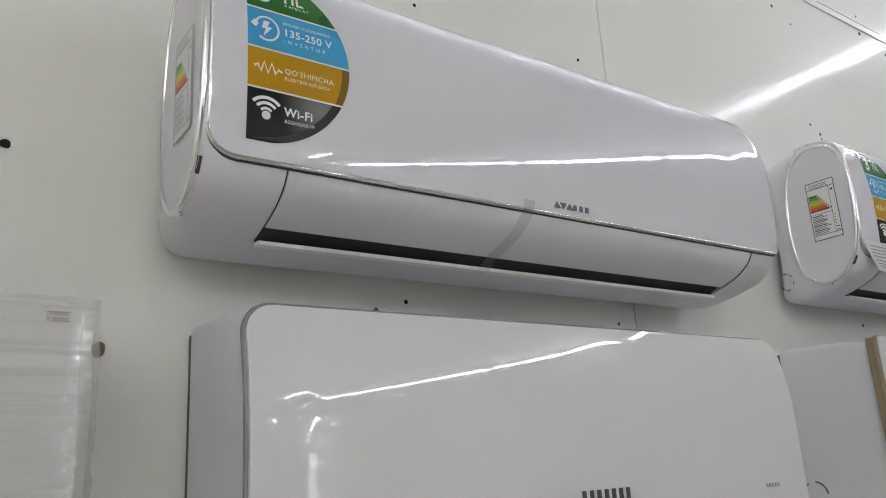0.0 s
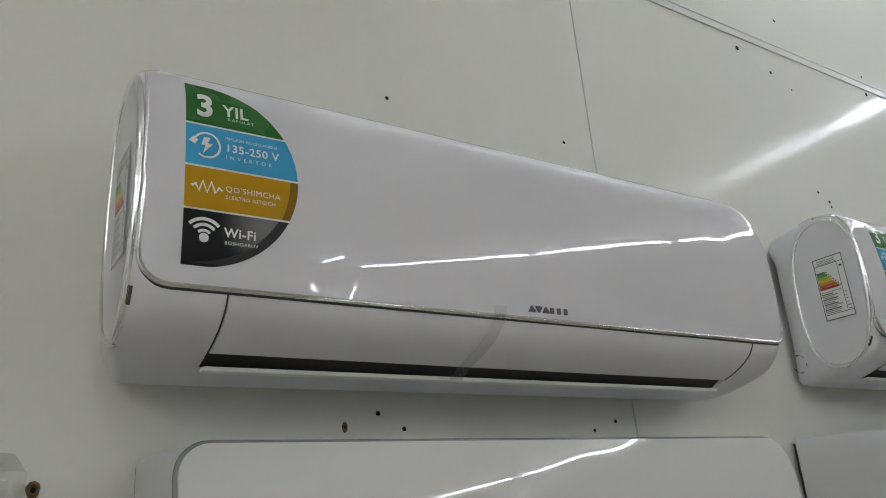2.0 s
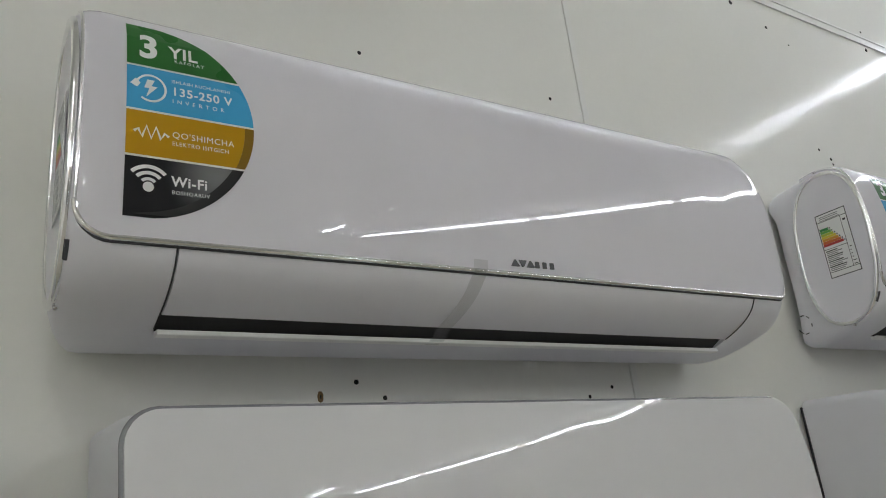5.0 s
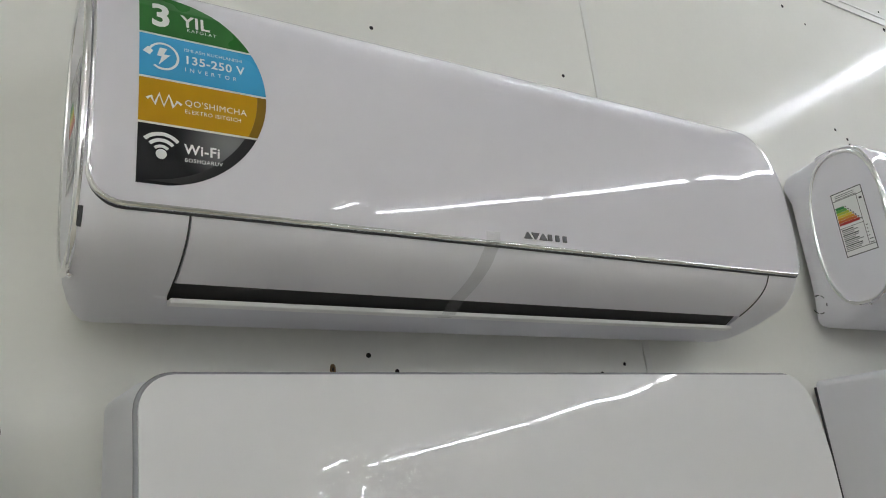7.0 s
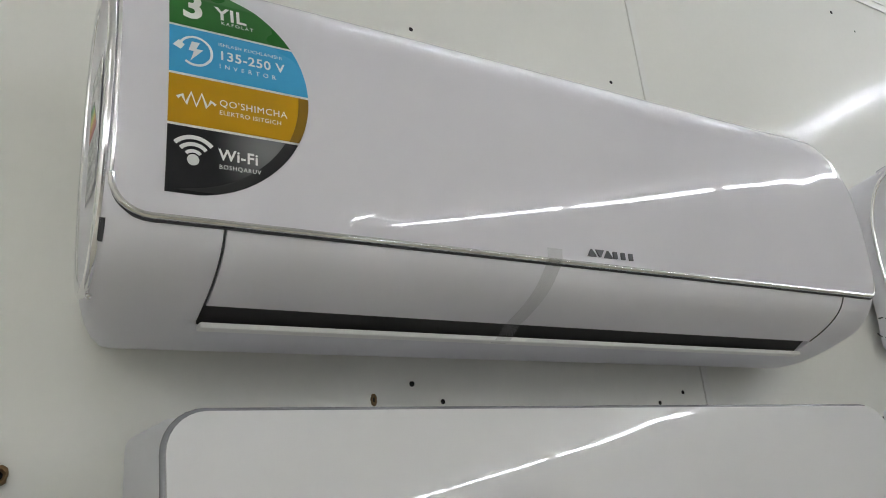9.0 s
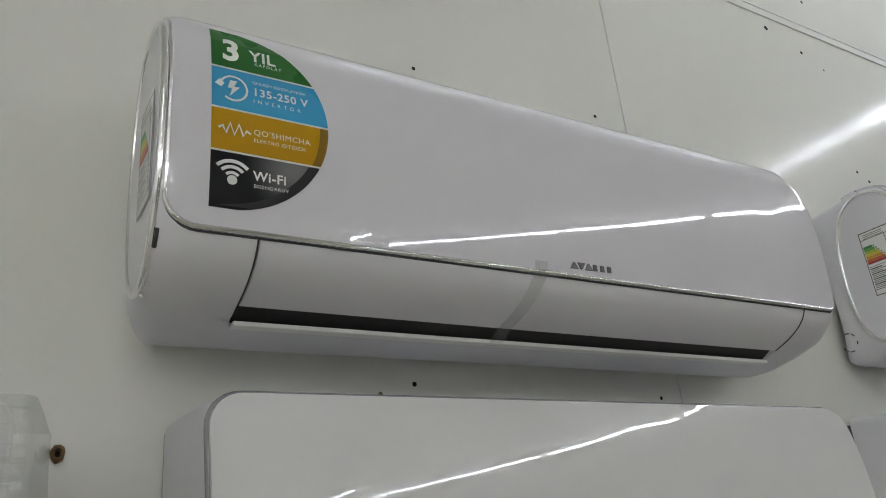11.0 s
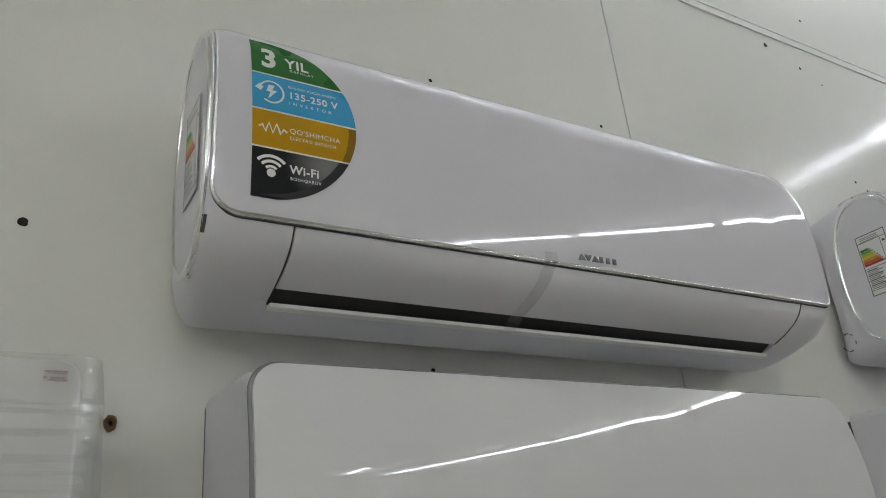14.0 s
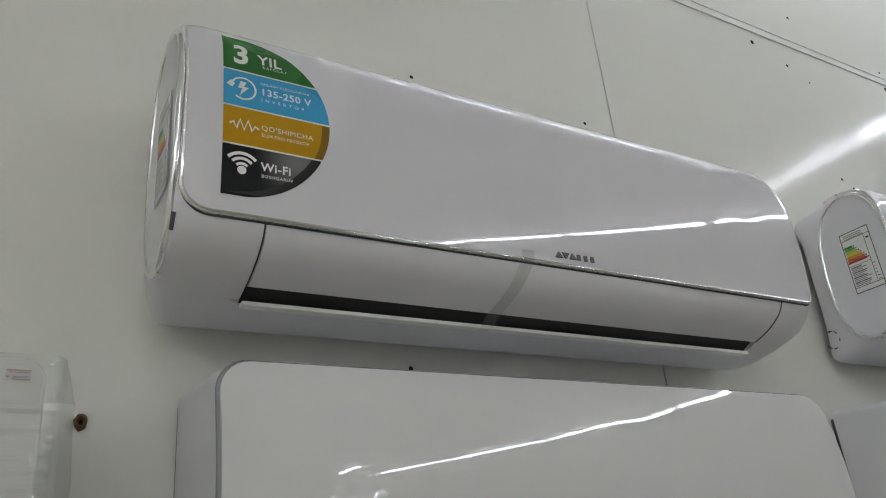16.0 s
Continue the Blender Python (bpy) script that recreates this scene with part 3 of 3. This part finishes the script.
def promo_sticker(parent):
    """Half-round sticker with four printed bands on the bowed front."""
    cx, cz, r, left = 0.0555, 0.181, 0.0982, 0.0405
    lift = [0.0028]

    face = np.array(SECTION[6:N_TOP + N_FRONT])
    turn = np.gradient(face, axis=0)
    turn /= np.hypot(turn[:, 0], turn[:, 1])[:, None]
    out_y, out_z = turn[:, 1], -turn[:, 0]

    def on(x, z, extra=0.0):
        h = lift[0] + extra
        zs, ys = face[:, 1] + h * out_z, face[:, 0] + h * out_y
        return (x, float(np.interp(-z, -zs, ys)), z)

    st = None
    edges = [(cz - r, 0.1375), (0.1395, 0.1820), (0.1840, 0.2285), (0.2305, cz + r)]
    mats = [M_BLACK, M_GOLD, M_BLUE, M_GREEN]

    def slab(z0, z1, x_left, x_right, extra, lo=None, n=14):
        bm = bmesh.new()
        a_rows, b_rows = [], []
        for z in np.linspace(z0, z1, n):
            xr = x_right(z)
            xl = x_left(z)
            a_rows.append([bm.verts.new(on(xl + (xr - xl) * k / 10, z, extra)) for k in range(11)])
            b_rows.append([bm.verts.new(on(xl + (xr - xl) * k / 10, z, extra - 0.0005)) for k in range(11)])
        grid_faces(bm, a_rows)
        grid_faces(bm, b_rows)
        for k in range(n - 1):
            for j in (0, -1):
                bm.faces.new((a_rows[k][j], a_rows[k + 1][j], b_rows[k + 1][j], b_rows[k][j]))
        return bm

    def round_x(z):
        return cx + math.sqrt(max(1e-7, r * r - (z - cz) ** 2))

    def round_in(z):
        return min(round_x(z) - 0.0002, cx - 0.0085 + math.sqrt(max(1e-7, r * r - (z - cz - 0.0042) ** 2)))

    st = part("sticker", slab(cz - r + 0.0008, cz + r - 0.0008, lambda z: left, round_x, -0.0004, n=40), M_PRINT, parent, "half-round sticker with green, blue, ochre and black bands")
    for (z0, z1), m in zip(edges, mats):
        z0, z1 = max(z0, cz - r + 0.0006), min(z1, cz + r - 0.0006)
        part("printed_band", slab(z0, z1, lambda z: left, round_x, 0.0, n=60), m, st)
    part("printed_edge", slab(edges[1][0], edges[1][1] - 0.0003, lambda z: round_x(z) - 0.0085, round_x, 0.0003), M_GOLD2, st)
    part("printed_edge", slab(edges[0][0] + 0.003, edges[0][1] - 0.0003, round_in, round_x, 0.0003), M_BLACK2, st)

    def words(txt, x, z, size, spacing=1.0, bold=0.0):
        part("lettering", text_mesh(txt, size, lambda u, v: on(x + u, z + v, 0.0007), spacing, bold), M_PRINT, st, smooth=False)

    def mark(pts, rr, closed=False):
        bm = sweep(bmesh.new(), [on(x, z, 0.0006) for x, z in pts], rr, closed, n=6)
        for v in bm.verts:
            flat = on(v.co.x, v.co.z, 0.0006)[1]
            v.co.y = flat + 0.12 * (v.co.y - flat)
        part("symbol", bm, M_PRINT, st)

    # green band
    words("3", 0.0500, 0.2400, 0.036, bold=0.0012)
    words("YIL", 0.0770, 0.2450, 0.0185, 1.05, 0.0004)
    words("KAFOLAT", 0.0815, 0.2397, 0.0050, 1.35)
    # blue band
    words("ISHLASH KUCHLANISHI", 0.0785, 0.2165, 0.0049, 1.05)
    words("135-250 V", 0.0785, 0.2035, 0.0122, 1.08, 0.00025)
    words("INVERTOR", 0.0790, 0.1950, 0.0058, 1.95)
    mark([(0.0605 + 0.0128 * math.cos(radians(a)), 0.2065 + 0.0135 * math.sin(radians(a))) for a in range(160, -130, -12)], 0.0011)
    bm = bmesh.new()
    for tri in (((0.0640, 0.2150), (0.0575, 0.2150), (0.0550, 0.2060), (0.0600, 0.2060)), ((0.0575, 0.2085), (0.0665, 0.2085), (0.0565, 0.1965), (0.0590, 0.2055))):
        bm.faces.new([bm.verts.new(on(x, z, 0.0008)) for x, z in tri])
    part("symbol", bm, M_PRINT, st, smooth=False)
    bm = bmesh.new()
    bm.faces.new([bm.verts.new(on(x, z, 0.0008)) for x, z in ((0.0430, 0.2085), (0.0475, 0.2145), (0.0520, 0.2105), (0.0490, 0.2055))])
    part("symbol", bm, M_PRINT, st, smooth=False)
    # ochre band
    zig = [(0.0460, 0.1610), (0.0500, 0.1645), (0.0535, 0.1555), (0.0575, 0.1690), (0.0620, 0.1545), (0.0665, 0.1690), (0.0710, 0.1545), (0.0745, 0.1625), (0.0785, 0.1590)]
    mark([(0.0470 + 0.9 * (x - 0.046), 0.1618 + 0.8 * (z - 0.1618)) for x, z in zig], 0.0015)
    words("QO'SHIMCHA", 0.0790, 0.1600, 0.0084, 1.10)
    words("ELEKTRO ISITGICH", 0.0790, 0.1525, 0.0054, 1.12)
    # black band
    for rad, w in ((0.0072, 0.0015), (0.0128, 0.0017), (0.0185, 0.0018)):
        mark([(0.0600 + rad * math.cos(radians(a)), 0.1105 + rad * math.sin(radians(a))) for a in range(42, 139, 8)], w)
    bm = bmesh.new()
    bm.faces.new([bm.verts.new(on(0.0600 + 0.0046 * math.cos(a), 0.1105 + 0.0046 * math.sin(a), 0.0008)) for a in np.linspace(0, 2 * math.pi, 16)[:-1]])
    part("symbol", bm, M_PRINT, st, smooth=False)
    words("Wi-Fi", 0.0790, 0.1140, 0.0128, 1.08, 0.0003)
    words("BOSHQARUV", 0.0795, 0.1065, 0.0050, 1.15)
    return st


def badge(parent, x0, z0, w, h, y_of, mat, n, lift=0.0042, wedges=0):
    """A maker's mark as a row of plain raised shapes: first some wedges, then bars."""
    step = w / n
    made = []
    for k in range(n):
        a, b = x0 + k * step, x0 + (k + 0.62) * step
        y = y_of(z0) - lift
        bm = bmesh.new()
        if k < wedges:
            low, high = ((a - 0.15 * step, b + 0.25 * step), (0.5 * (a + b) - 0.0004, 0.5 * (a + b) + 0.0012))
            if k % 2:
                low, high = high, low
            ring = [(low[0], z0), (low[1], z0), (high[1], z0 + h), (high[0], z0 + h)]
            front, back = [bm.verts.new((x, y, z)) for x, z in ring], [bm.verts.new((x, y + 0.0025, z)) for x, z in ring]
            bm.faces.new(front)
            for i in range(4):
                bm.faces.new((front[i], front[(i + 1) % 4], back[(i + 1) % 4], back[i]))
        else:
            box(bm, a, b - 0.1 * step, y, y + 0.002, z0, z0 + h, bevel=0.0003, seg=1)
        made.append(part("badge_bar", bm, mat, parent, smooth=False))
    return made


AC_Z = 1.84
air_conditioner = rounded_ac("white glossy wall air conditioner with chrome trim and round sticker")
promo_sticker(air_conditioner)
badge(air_conditioner, 0.4440, 0.0725, 0.0640, 0.0074, front_y, M_BADGE, 6, wedges=3)
air_conditioner.matrix_basis = pose(0, 0, AC_Z)
second = copy_thing(air_conditioner, pose(1.208, 0, AC_Z + 0.033))
# glare on this label is painted in by its paler inks
energy_label(air_conditioner, CAP_L - 0.0014, -0.106, -0.160, 0.100, 0.212, M_PAPER2, M_INK3, M_INK4)
knockout(second, casing_x, -0.034, 0.045, 0.016)
energy_label(second, CAP_L - 0.0014, -0.110, -0.166, 0.106, 0.221)
for ob in second.children:
    if ob.name.startswith("sticker"):
        ob.location.x += 0.028
tagged(second, "white glossy wall air conditioner with energy label and paper notice")
# paper notice that hangs over the panel edge of the second unit only
def notice_point(u, v, out=0.0):
    z = 0.090 - 0.056 * v
    x = 0.006 + 0.034 * v ** 1.4 + (0.150 - 0.034 * v) * u
    surf = front_y(z) if z > 0.066 else float(np.interp(-z, [-p[1] for p in FLAP_LINE], [p[0] for p in FLAP_LINE]))
    surf = min(surf, front_y(0.07) + 0.10 * (0.07 - z)) if z < 0.07 else surf
    return (x, surf - 0.0048 - 0.006 * v * v * (1 - 0.6 * u) - out, z)


bm = bmesh.new()
rows_a = [[bm.verts.new(notice_point(u, v)) for u in np.linspace(0, 1, 9)] for v in np.linspace(0, 1, 11)]
rows_b = [[bm.verts.new(notice_point(u, v, -0.0004)) for u in np.linspace(0, 1, 9)] for v in np.linspace(0, 1, 11)]
grid_faces(bm, rows_a)
grid_faces(bm, rows_b)
notice = part("paper_notice", bm, M_PAPER, second, "white printed paper strip")
for k, v in enumerate((0.16, 0.27, 0.38, 0.49, 0.62, 0.73, 0.84)):
    bm = bmesh.new()
    end = 0.92 - 0.17 * (k % 3)
    grid_faces(bm, [[bm.verts.new(notice_point(u, w, 0.0003)) for u in np.linspace(0.10, end, 8)] for w in (v, v + 0.028)])
    part("print_line", bm, M_INK2, notice, smooth=False)

# strip of clear tape that holds the first unit's flap
bm = bmesh.new()
pts = [(0.4015, front_y(0.076) - 0.0030, 0.076), (0.4010, front_y(0.067) - 0.0032, 0.067), (0.4005, -0.1955, 0.0640), (0.4000, -0.1895, 0.0590)]
pts += [(0.4000 - 0.012 * k / len(FLAP_LINE), y - 0.0008, z - 0.0012) for k, (y, z) in enumerate(FLAP_LINE) if k > 1]
pts += [(0.3880, -0.1215, 0.0120), (0.3870, -0.1130, 0.0060), (0.3860, -0.103, 0.0042)]
rows_a = [[bm.verts.new((x + dx, y, z)) for dx in (-0.009, 0, 0.009)] for x, y, z in pts]
grid_faces(bm, rows_a)
tape = tagged(part("clear_tape", bm, M_TAPE), "greyish clear tape stuck over the outlet flap", "tape")
tape.matrix_basis = pose(0, 0, AC_Z)
tape.visible_shadow = False


# ---- flat fronted air conditioners of the lower row ----
def low_tilt(z):
    return radians(min(19, max(0.0, 122 * (z - 1.6375))))


def low_y(z):
    y, s = -0.1865, 1.60
    while s < z - 1e-6:
        d = min(0.002, z - s)
        y += math.tan(low_tilt(s + d / 2)) * d
        s += d
    return y


def plate(x0, x1, z0, z1, r, y_of, thick, nx=60, nz=40, wave=None):
    """A bowed front plate with rounded corners; returns its mesh and its outline."""
    bm = bmesh.new()
    us = np.concatenate([r * (1 - np.cos(np.linspace(0, math.pi / 2, 8))), np.linspace(r, (x1 - x0) - r, nx)[1:-1], (x1 - x0) - r * (1 - np.cos(np.linspace(math.pi / 2, 0, 8)))])
    front, back = [], []
    for u in us:
        a = min(u, x1 - x0 - u)
        cut = r - math.sqrt(max(0, r * r - (r - min(a, r)) ** 2))
        col_f, col_b = [], []
        for k in np.linspace(0, 1, nz):
            z = z0 + cut + (z1 - z0 - 2 * cut) * k
            w = wave(x0 + u, z) if wave else 0
            col_f.append(bm.verts.new((x0 + u, y_of(z) + w, z)))
            col_b.append(bm.verts.new((x0 + u, y_of(z) + thick, z)))
        front.append(col_f)
        back.append(col_b)
    outline = [v.co.copy() for v in front[0]] + [c[-1].co.copy() for c in front[1:]] + [v.co.copy() for v in front[-1][-2::-1]] + [c[0].co.copy() for c in front[-2:0:-1]]
    grid_faces(bm, front)
    grid_faces(bm, back)
    ring_f = front[0] + [c[-1] for c in front[1:]] + front[-1][-2::-1] + [c[0] for c in front[-2:0:-1]]
    ring_b = back[0] + [c[-1] for c in back[1:]] + back[-1][-2::-1] + [c[0] for c in back[-2:0:-1]]
    m = len(ring_f)
    for i in range(m):
        bm.faces.new((ring_f[i], ring_f[(i + 1) % m], ring_b[(i + 1) % m], ring_b[i]))
    return bm, outline


def low_wave(x, z):
    w = math.exp(-((x - 0.55) / 0.10) ** 2) * max(0.0, min(1.0, (z - 1.70) / 0.03))
    return 0.00025 * w * math.sin((x - 0.5) / 0.026)


def flat_ac(x0, z_top, z_low, width, label, front, trim, side, y_of, r=0.030, wave=None, inset_plate=0.0028):
    t = thing("air_conditioner", (x0, 0, z_low), label, "air conditioner", "air conditioners on the wall")
    inv = Matrix.Translation((-x0, 0, -z_low))
    xa, xb = x0, x0 + width
    pieces = []
    bm, outline = plate(xa, xb, z_low + 0.02, z_top, r, y_of, 0.010, wave=wave)
    pieces.append(part("front_panel", bm, front, t, "glossy flat front panel"))
    pieces.append(part("panel_rim", sweep(bmesh.new(), [(p.x, p.y + 0.007, p.z) for p in outline], 0.0034, closed=True), trim, t, "grey rim round the front panel"))
    bm = bmesh.new()
    prof = [(0.0, 0.04, 0.03), (-0.0185, 0.04, 0.03), (-0.019, 0.003, 0.001), (-0.0205, 0.0005, 0.0), (-0.026, 0.0, 0.0), (-0.13, 0.003, 0.003), (y_of(z_top - 0.04) + 0.010, 0.010, 0.010)]
    loops = []
    for y, inset, drop in prof:
        a, b, c, d, q = xa - 0.0015 + inset, xb - 0.002 - inset, z_low + inset, z_top + 0.004 - drop, 0.012 + (0.016 if y < -0.14 else 0)
        pts = []
        for cx, cz, a0 in ((b - q, d - q, 0), (a + q, d - q, 90), (a + q, c + q, 180), (b - q, c + q, 270)):
            pts += [(cx + q * math.cos(radians(a0 + k * 15)), cz + q * math.sin(radians(a0 + k * 15))) for k in range(7)]
        loops.append([bm.verts.new((x, y, z)) for x, z in pts])
    grid_faces(bm, loops, True)
    bm.faces.new(loops[0])
    bm.faces.new(loops[-1][::-1])
    pieces.append(part("casing", bm, side, t, "pale grey-white plastic casing"))
    # the shade line behind the casing is made with a dark plate
    pieces.append(flat_part("gap_shade_plate", boxed(xa + inset_plate, xb - 0.005, -0.0188, -0.0002, z_low + 0.01, z_top - 0.004, bevel=0.001), M_GAP_SHADE, t, "dark plate in the gap at the wall, standing for its shade"))
    bm = boxed(xa + 0.06, xb - 0.06, -0.13, -0.05, z_low - 0.004, z_low + 0.004, bevel=0.002)
    pieces.append(part("outlet_flap", bm, M_WHITE, t))
    for p in pieces:
        p.matrix_basis = inv
    return t, inv


lower, inv = flat_ac(0.0505, 1.768, 1.475, 0.8565, "white air conditioner with a glossy bowed front", M_PANEL2, M_GREYTRIM, M_SIDE, low_y, wave=low_wave)
for p in badge(lower, 0.4480, 1.560, 0.0854, 0.0125, low_y, M_BADGE, 7, 0.0012) + badge(lower, 0.8060, 1.5545, 0.034, 0.0055, low_y, M_INK2, 5, 0.0012):
    p.matrix_basis = inv


def flat_y(z):
    return -0.205


right_low, inv = flat_ac(1.168, 1.782, 1.49, 0.86, "white air conditioner with champagne coloured front edge", M_PANEL2, M_BEIGE, M_SIDE, flat_y, r=0.012, inset_plate=0.022)
p = flat_part("front_edge", boxed(1.1665, 1.1725, -0.2040, -0.184, 1.515, 1.781, bevel=0.002), M_BEIGE, right_low, "champagne coloured edge strip")
p.matrix_basis = inv
for a0, a1 in ((5, 85), (120, 160), (200, 250)):
    p = part("slit", sweep(bmesh.new(), [(1.1671, -0.046 - 0.0225 * math.cos(radians(a)), 1.521 + 0.0225 * math.sin(radians(a))) for a in np.linspace(a0, a1, 8)], 0.0012, n=6), M_GAP, right_low)
    p.matrix_basis = inv


def wrap_y(z):
    return -0.168


wrapped, inv = flat_ac(-0.948, 1.757, 1.47, 0.858, "white air conditioner still wrapped in clear film", M_PANEL2, M_STRIP, M_SIDE, wrap_y, r=0.014)
tag = part("price_tag", boxed(-0.1165, -0.0985, -0.1695, -0.1685, 1.7405, 1.7495), M_TAG, wrapped, "small lilac tag with red and violet print", smooth=False)
tag.matrix_basis = inv
for z0, z1, x0, x1, m in ((1.7480, 1.7491, -0.1160, -0.0990, M_RED), (1.7464, 1.7474, -0.1140, -0.1000, M_VIOLET), (1.7426, 1.7440, -0.1163, -0.0995, M_VIOLET), (1.7409, 1.7418, -0.1120, -0.0988, M_RED)):
    if m is M_RED:
        part("print_line", boxed(x0, x1, -0.1701, -0.1696, z0, z1), m, tag, smooth=False)
        continue
    for k in range(4):
        a = x0 + (x1 - x0) * (k / 4 + 0.03 * (k % 2))
        part("print_line", boxed(a, a + (x1 - x0) * (0.16 + 0.04 * (k % 3)), -0.1701, -0.1696, z0 - 0.0003 * (k % 2), z1), m, tag, smooth=False)
# loose crinkled film round it: taut and creased in front, pleated at the edge, a straight flap at the wall
bm = bmesh.new()
rows_a = []
for u in np.linspace(0, 1, 150):
    row = []
    z = 1.7615 - 0.30 * u
    soft = min(1, u * 12)
    for v in np.concatenate([np.linspace(0, 0.78, 30), np.linspace(0.788, 1, 30)]):
        if v <= 0.78:
            x = -0.955 + 0.868 * v / 0.78
            y = -0.1735 - soft * (0.0006 + 0.0012 * abs(noise.noise((x * 5, z * 90, 2.0))))
        else:
            q = (v - 0.78) / 0.22
            pleat = soft * (0.0030 * noise.noise((q * 1.2, z * 90, 8)) + 0.0007 * noise.noise((q * 2.5, z * 240, 5)))
            slack = 0.003 * noise.noise((q * 2, z * 14, 4))
            turn = min(1, q / 0.45) * math.pi / 2
            x = -0.087 + (0.015 + pleat) * math.sin(turn)
            y = -0.1735 + (0.020 + pleat) * (1 - math.cos(turn)) - 0.6 * abs(pleat) * math.cos(turn)
            if q > 0.45:
                k = (q - 0.45) / 0.55
                x, y = x + 0.026 * k + slack * k - pleat * k, y + k * (-0.006 - y)
        row.append(bm.verts.new((x, y, z)))
    rows_a.append(row)
grid_faces(bm, rows_a)
top = [bm.verts.new((v.co.x, min(-0.004, v.co.y + 0.165 if v.co.y < -0.15 else -0.006), 1.763 + 0.002 * noise.noise((v.co.x * 40, 1, 2)))) for v in rows_a[0]]
for j in range(len(top) - 1):
    bm.faces.new((rows_a[0][j], rows_a[0][j + 1], top[j + 1], top[j]))
film = part("wrapping", bm, M_FILM, wrapped, "crinkled clear film", angle=60)
film.matrix_basis = inv
film.visible_shadow = False


# ---- marks in the wall ----
def screw_hole(x, z, r, ragged=0.2):
    """An old screw hole with a ragged rim."""
    rng = random.Random(int(1000 * x + 77 * z * 1000))
    bm = bmesh.new()
    out, inn = [], []
    for k in range(12):
        a = 2 * math.pi * k / 12
        q = r * (1 + ragged * (rng.random() - 0.5))
        out.append(bm.verts.new((x + q * math.cos(a), -0.0006, z + q * math.sin(a))))
        inn.append(bm.verts.new((x + 0.72 * q * math.cos(a), -0.0012, z + 0.72 * q * math.sin(a))))
    mid = bm.verts.new((x, -0.0004, z))
    for k in range(12):
        bm.faces.new((out[k], out[(k + 1) % 12], inn[(k + 1) % 12], inn[k]))
        bm.faces.new((inn[k], inn[(k + 1) % 12], mid))
    tagged(part("screw_hole", bm, M_HOLE), "small dark screw hole in the wall", "screw hole", "old screw holes in the wall")


for x, z, r in ((0.381, 2.287, 0.0032), (0.728, 2.289, 0.0032), (0.341, 1.823, 0.0032), (0.753, 1.816, 0.0028), (0.707, 1.802, 0.0028), (0.378, 1.804, 0.0030),
                (1.42, 2.622, 0.0042), (1.308, 2.655, 0.0058), (1.528, 2.312, 0.0038), (1.531, 2.300, 0.0030), (1.491, 2.329, 0.0038), (1.848, 2.674, 0.0055), (1.491, 2.789, 0.0042), (1.849, 2.728, 0.0035),
                (1.981, 2.646, 0.0050), (1.991, 2.609, 0.0040), (1.548, 1.856, 0.0038), (1.491, 2.594, 0.0026), (-0.142, 1.955, 0.0052)):
    screw_hole(x, z, r)


def foam_plug(x, z, rx, rz, depth):
    """A lump of brown mounting foam round a dark hole."""
    t = thing("foam_plug", (x, 0, z), "brown lump of mounting foam round a hole in the wall", "foam plug", "foam plugs in the wall")
    bm = bmesh.new()
    loops = []
    for k, (s, y) in enumerate(((1.0, 0.0), (1.02, -0.4), (0.9, -0.85), (0.62, -1.0), (0.42, -0.7), (0.36, -0.1))):
        loop = []
        for j in range(18):
            a = 2 * math.pi * j / 18
            w = 1 + 0.22 * noise.noise((math.cos(a) * 2 + x * 9, math.sin(a) * 2, k * 0.7))
            loop.append(bm.verts.new((rx * s * w * math.cos(a), depth * y * (0.9 + 0.2 * w), rz * s * w * math.sin(a))))
        loops.append(loop)
    grid_faces(bm, loops, True)
    part("foam", bm, M_FOAM, t)
    bm = bmesh.new()
    bm.faces.new([bm.verts.new((0.5 * rx * math.cos(a), -0.2 * depth, 0.5 * rz * math.sin(a))) for a in np.linspace(0, 2 * math.pi, 14)[:-1]])
    part("hole", bm, M_HOLE, t)


foam_plug(-0.0405, 1.7455, 0.0064, 0.0082, 0.008)
foam_plug(0.2945, 1.806, 0.0034, 0.0066, 0.002)
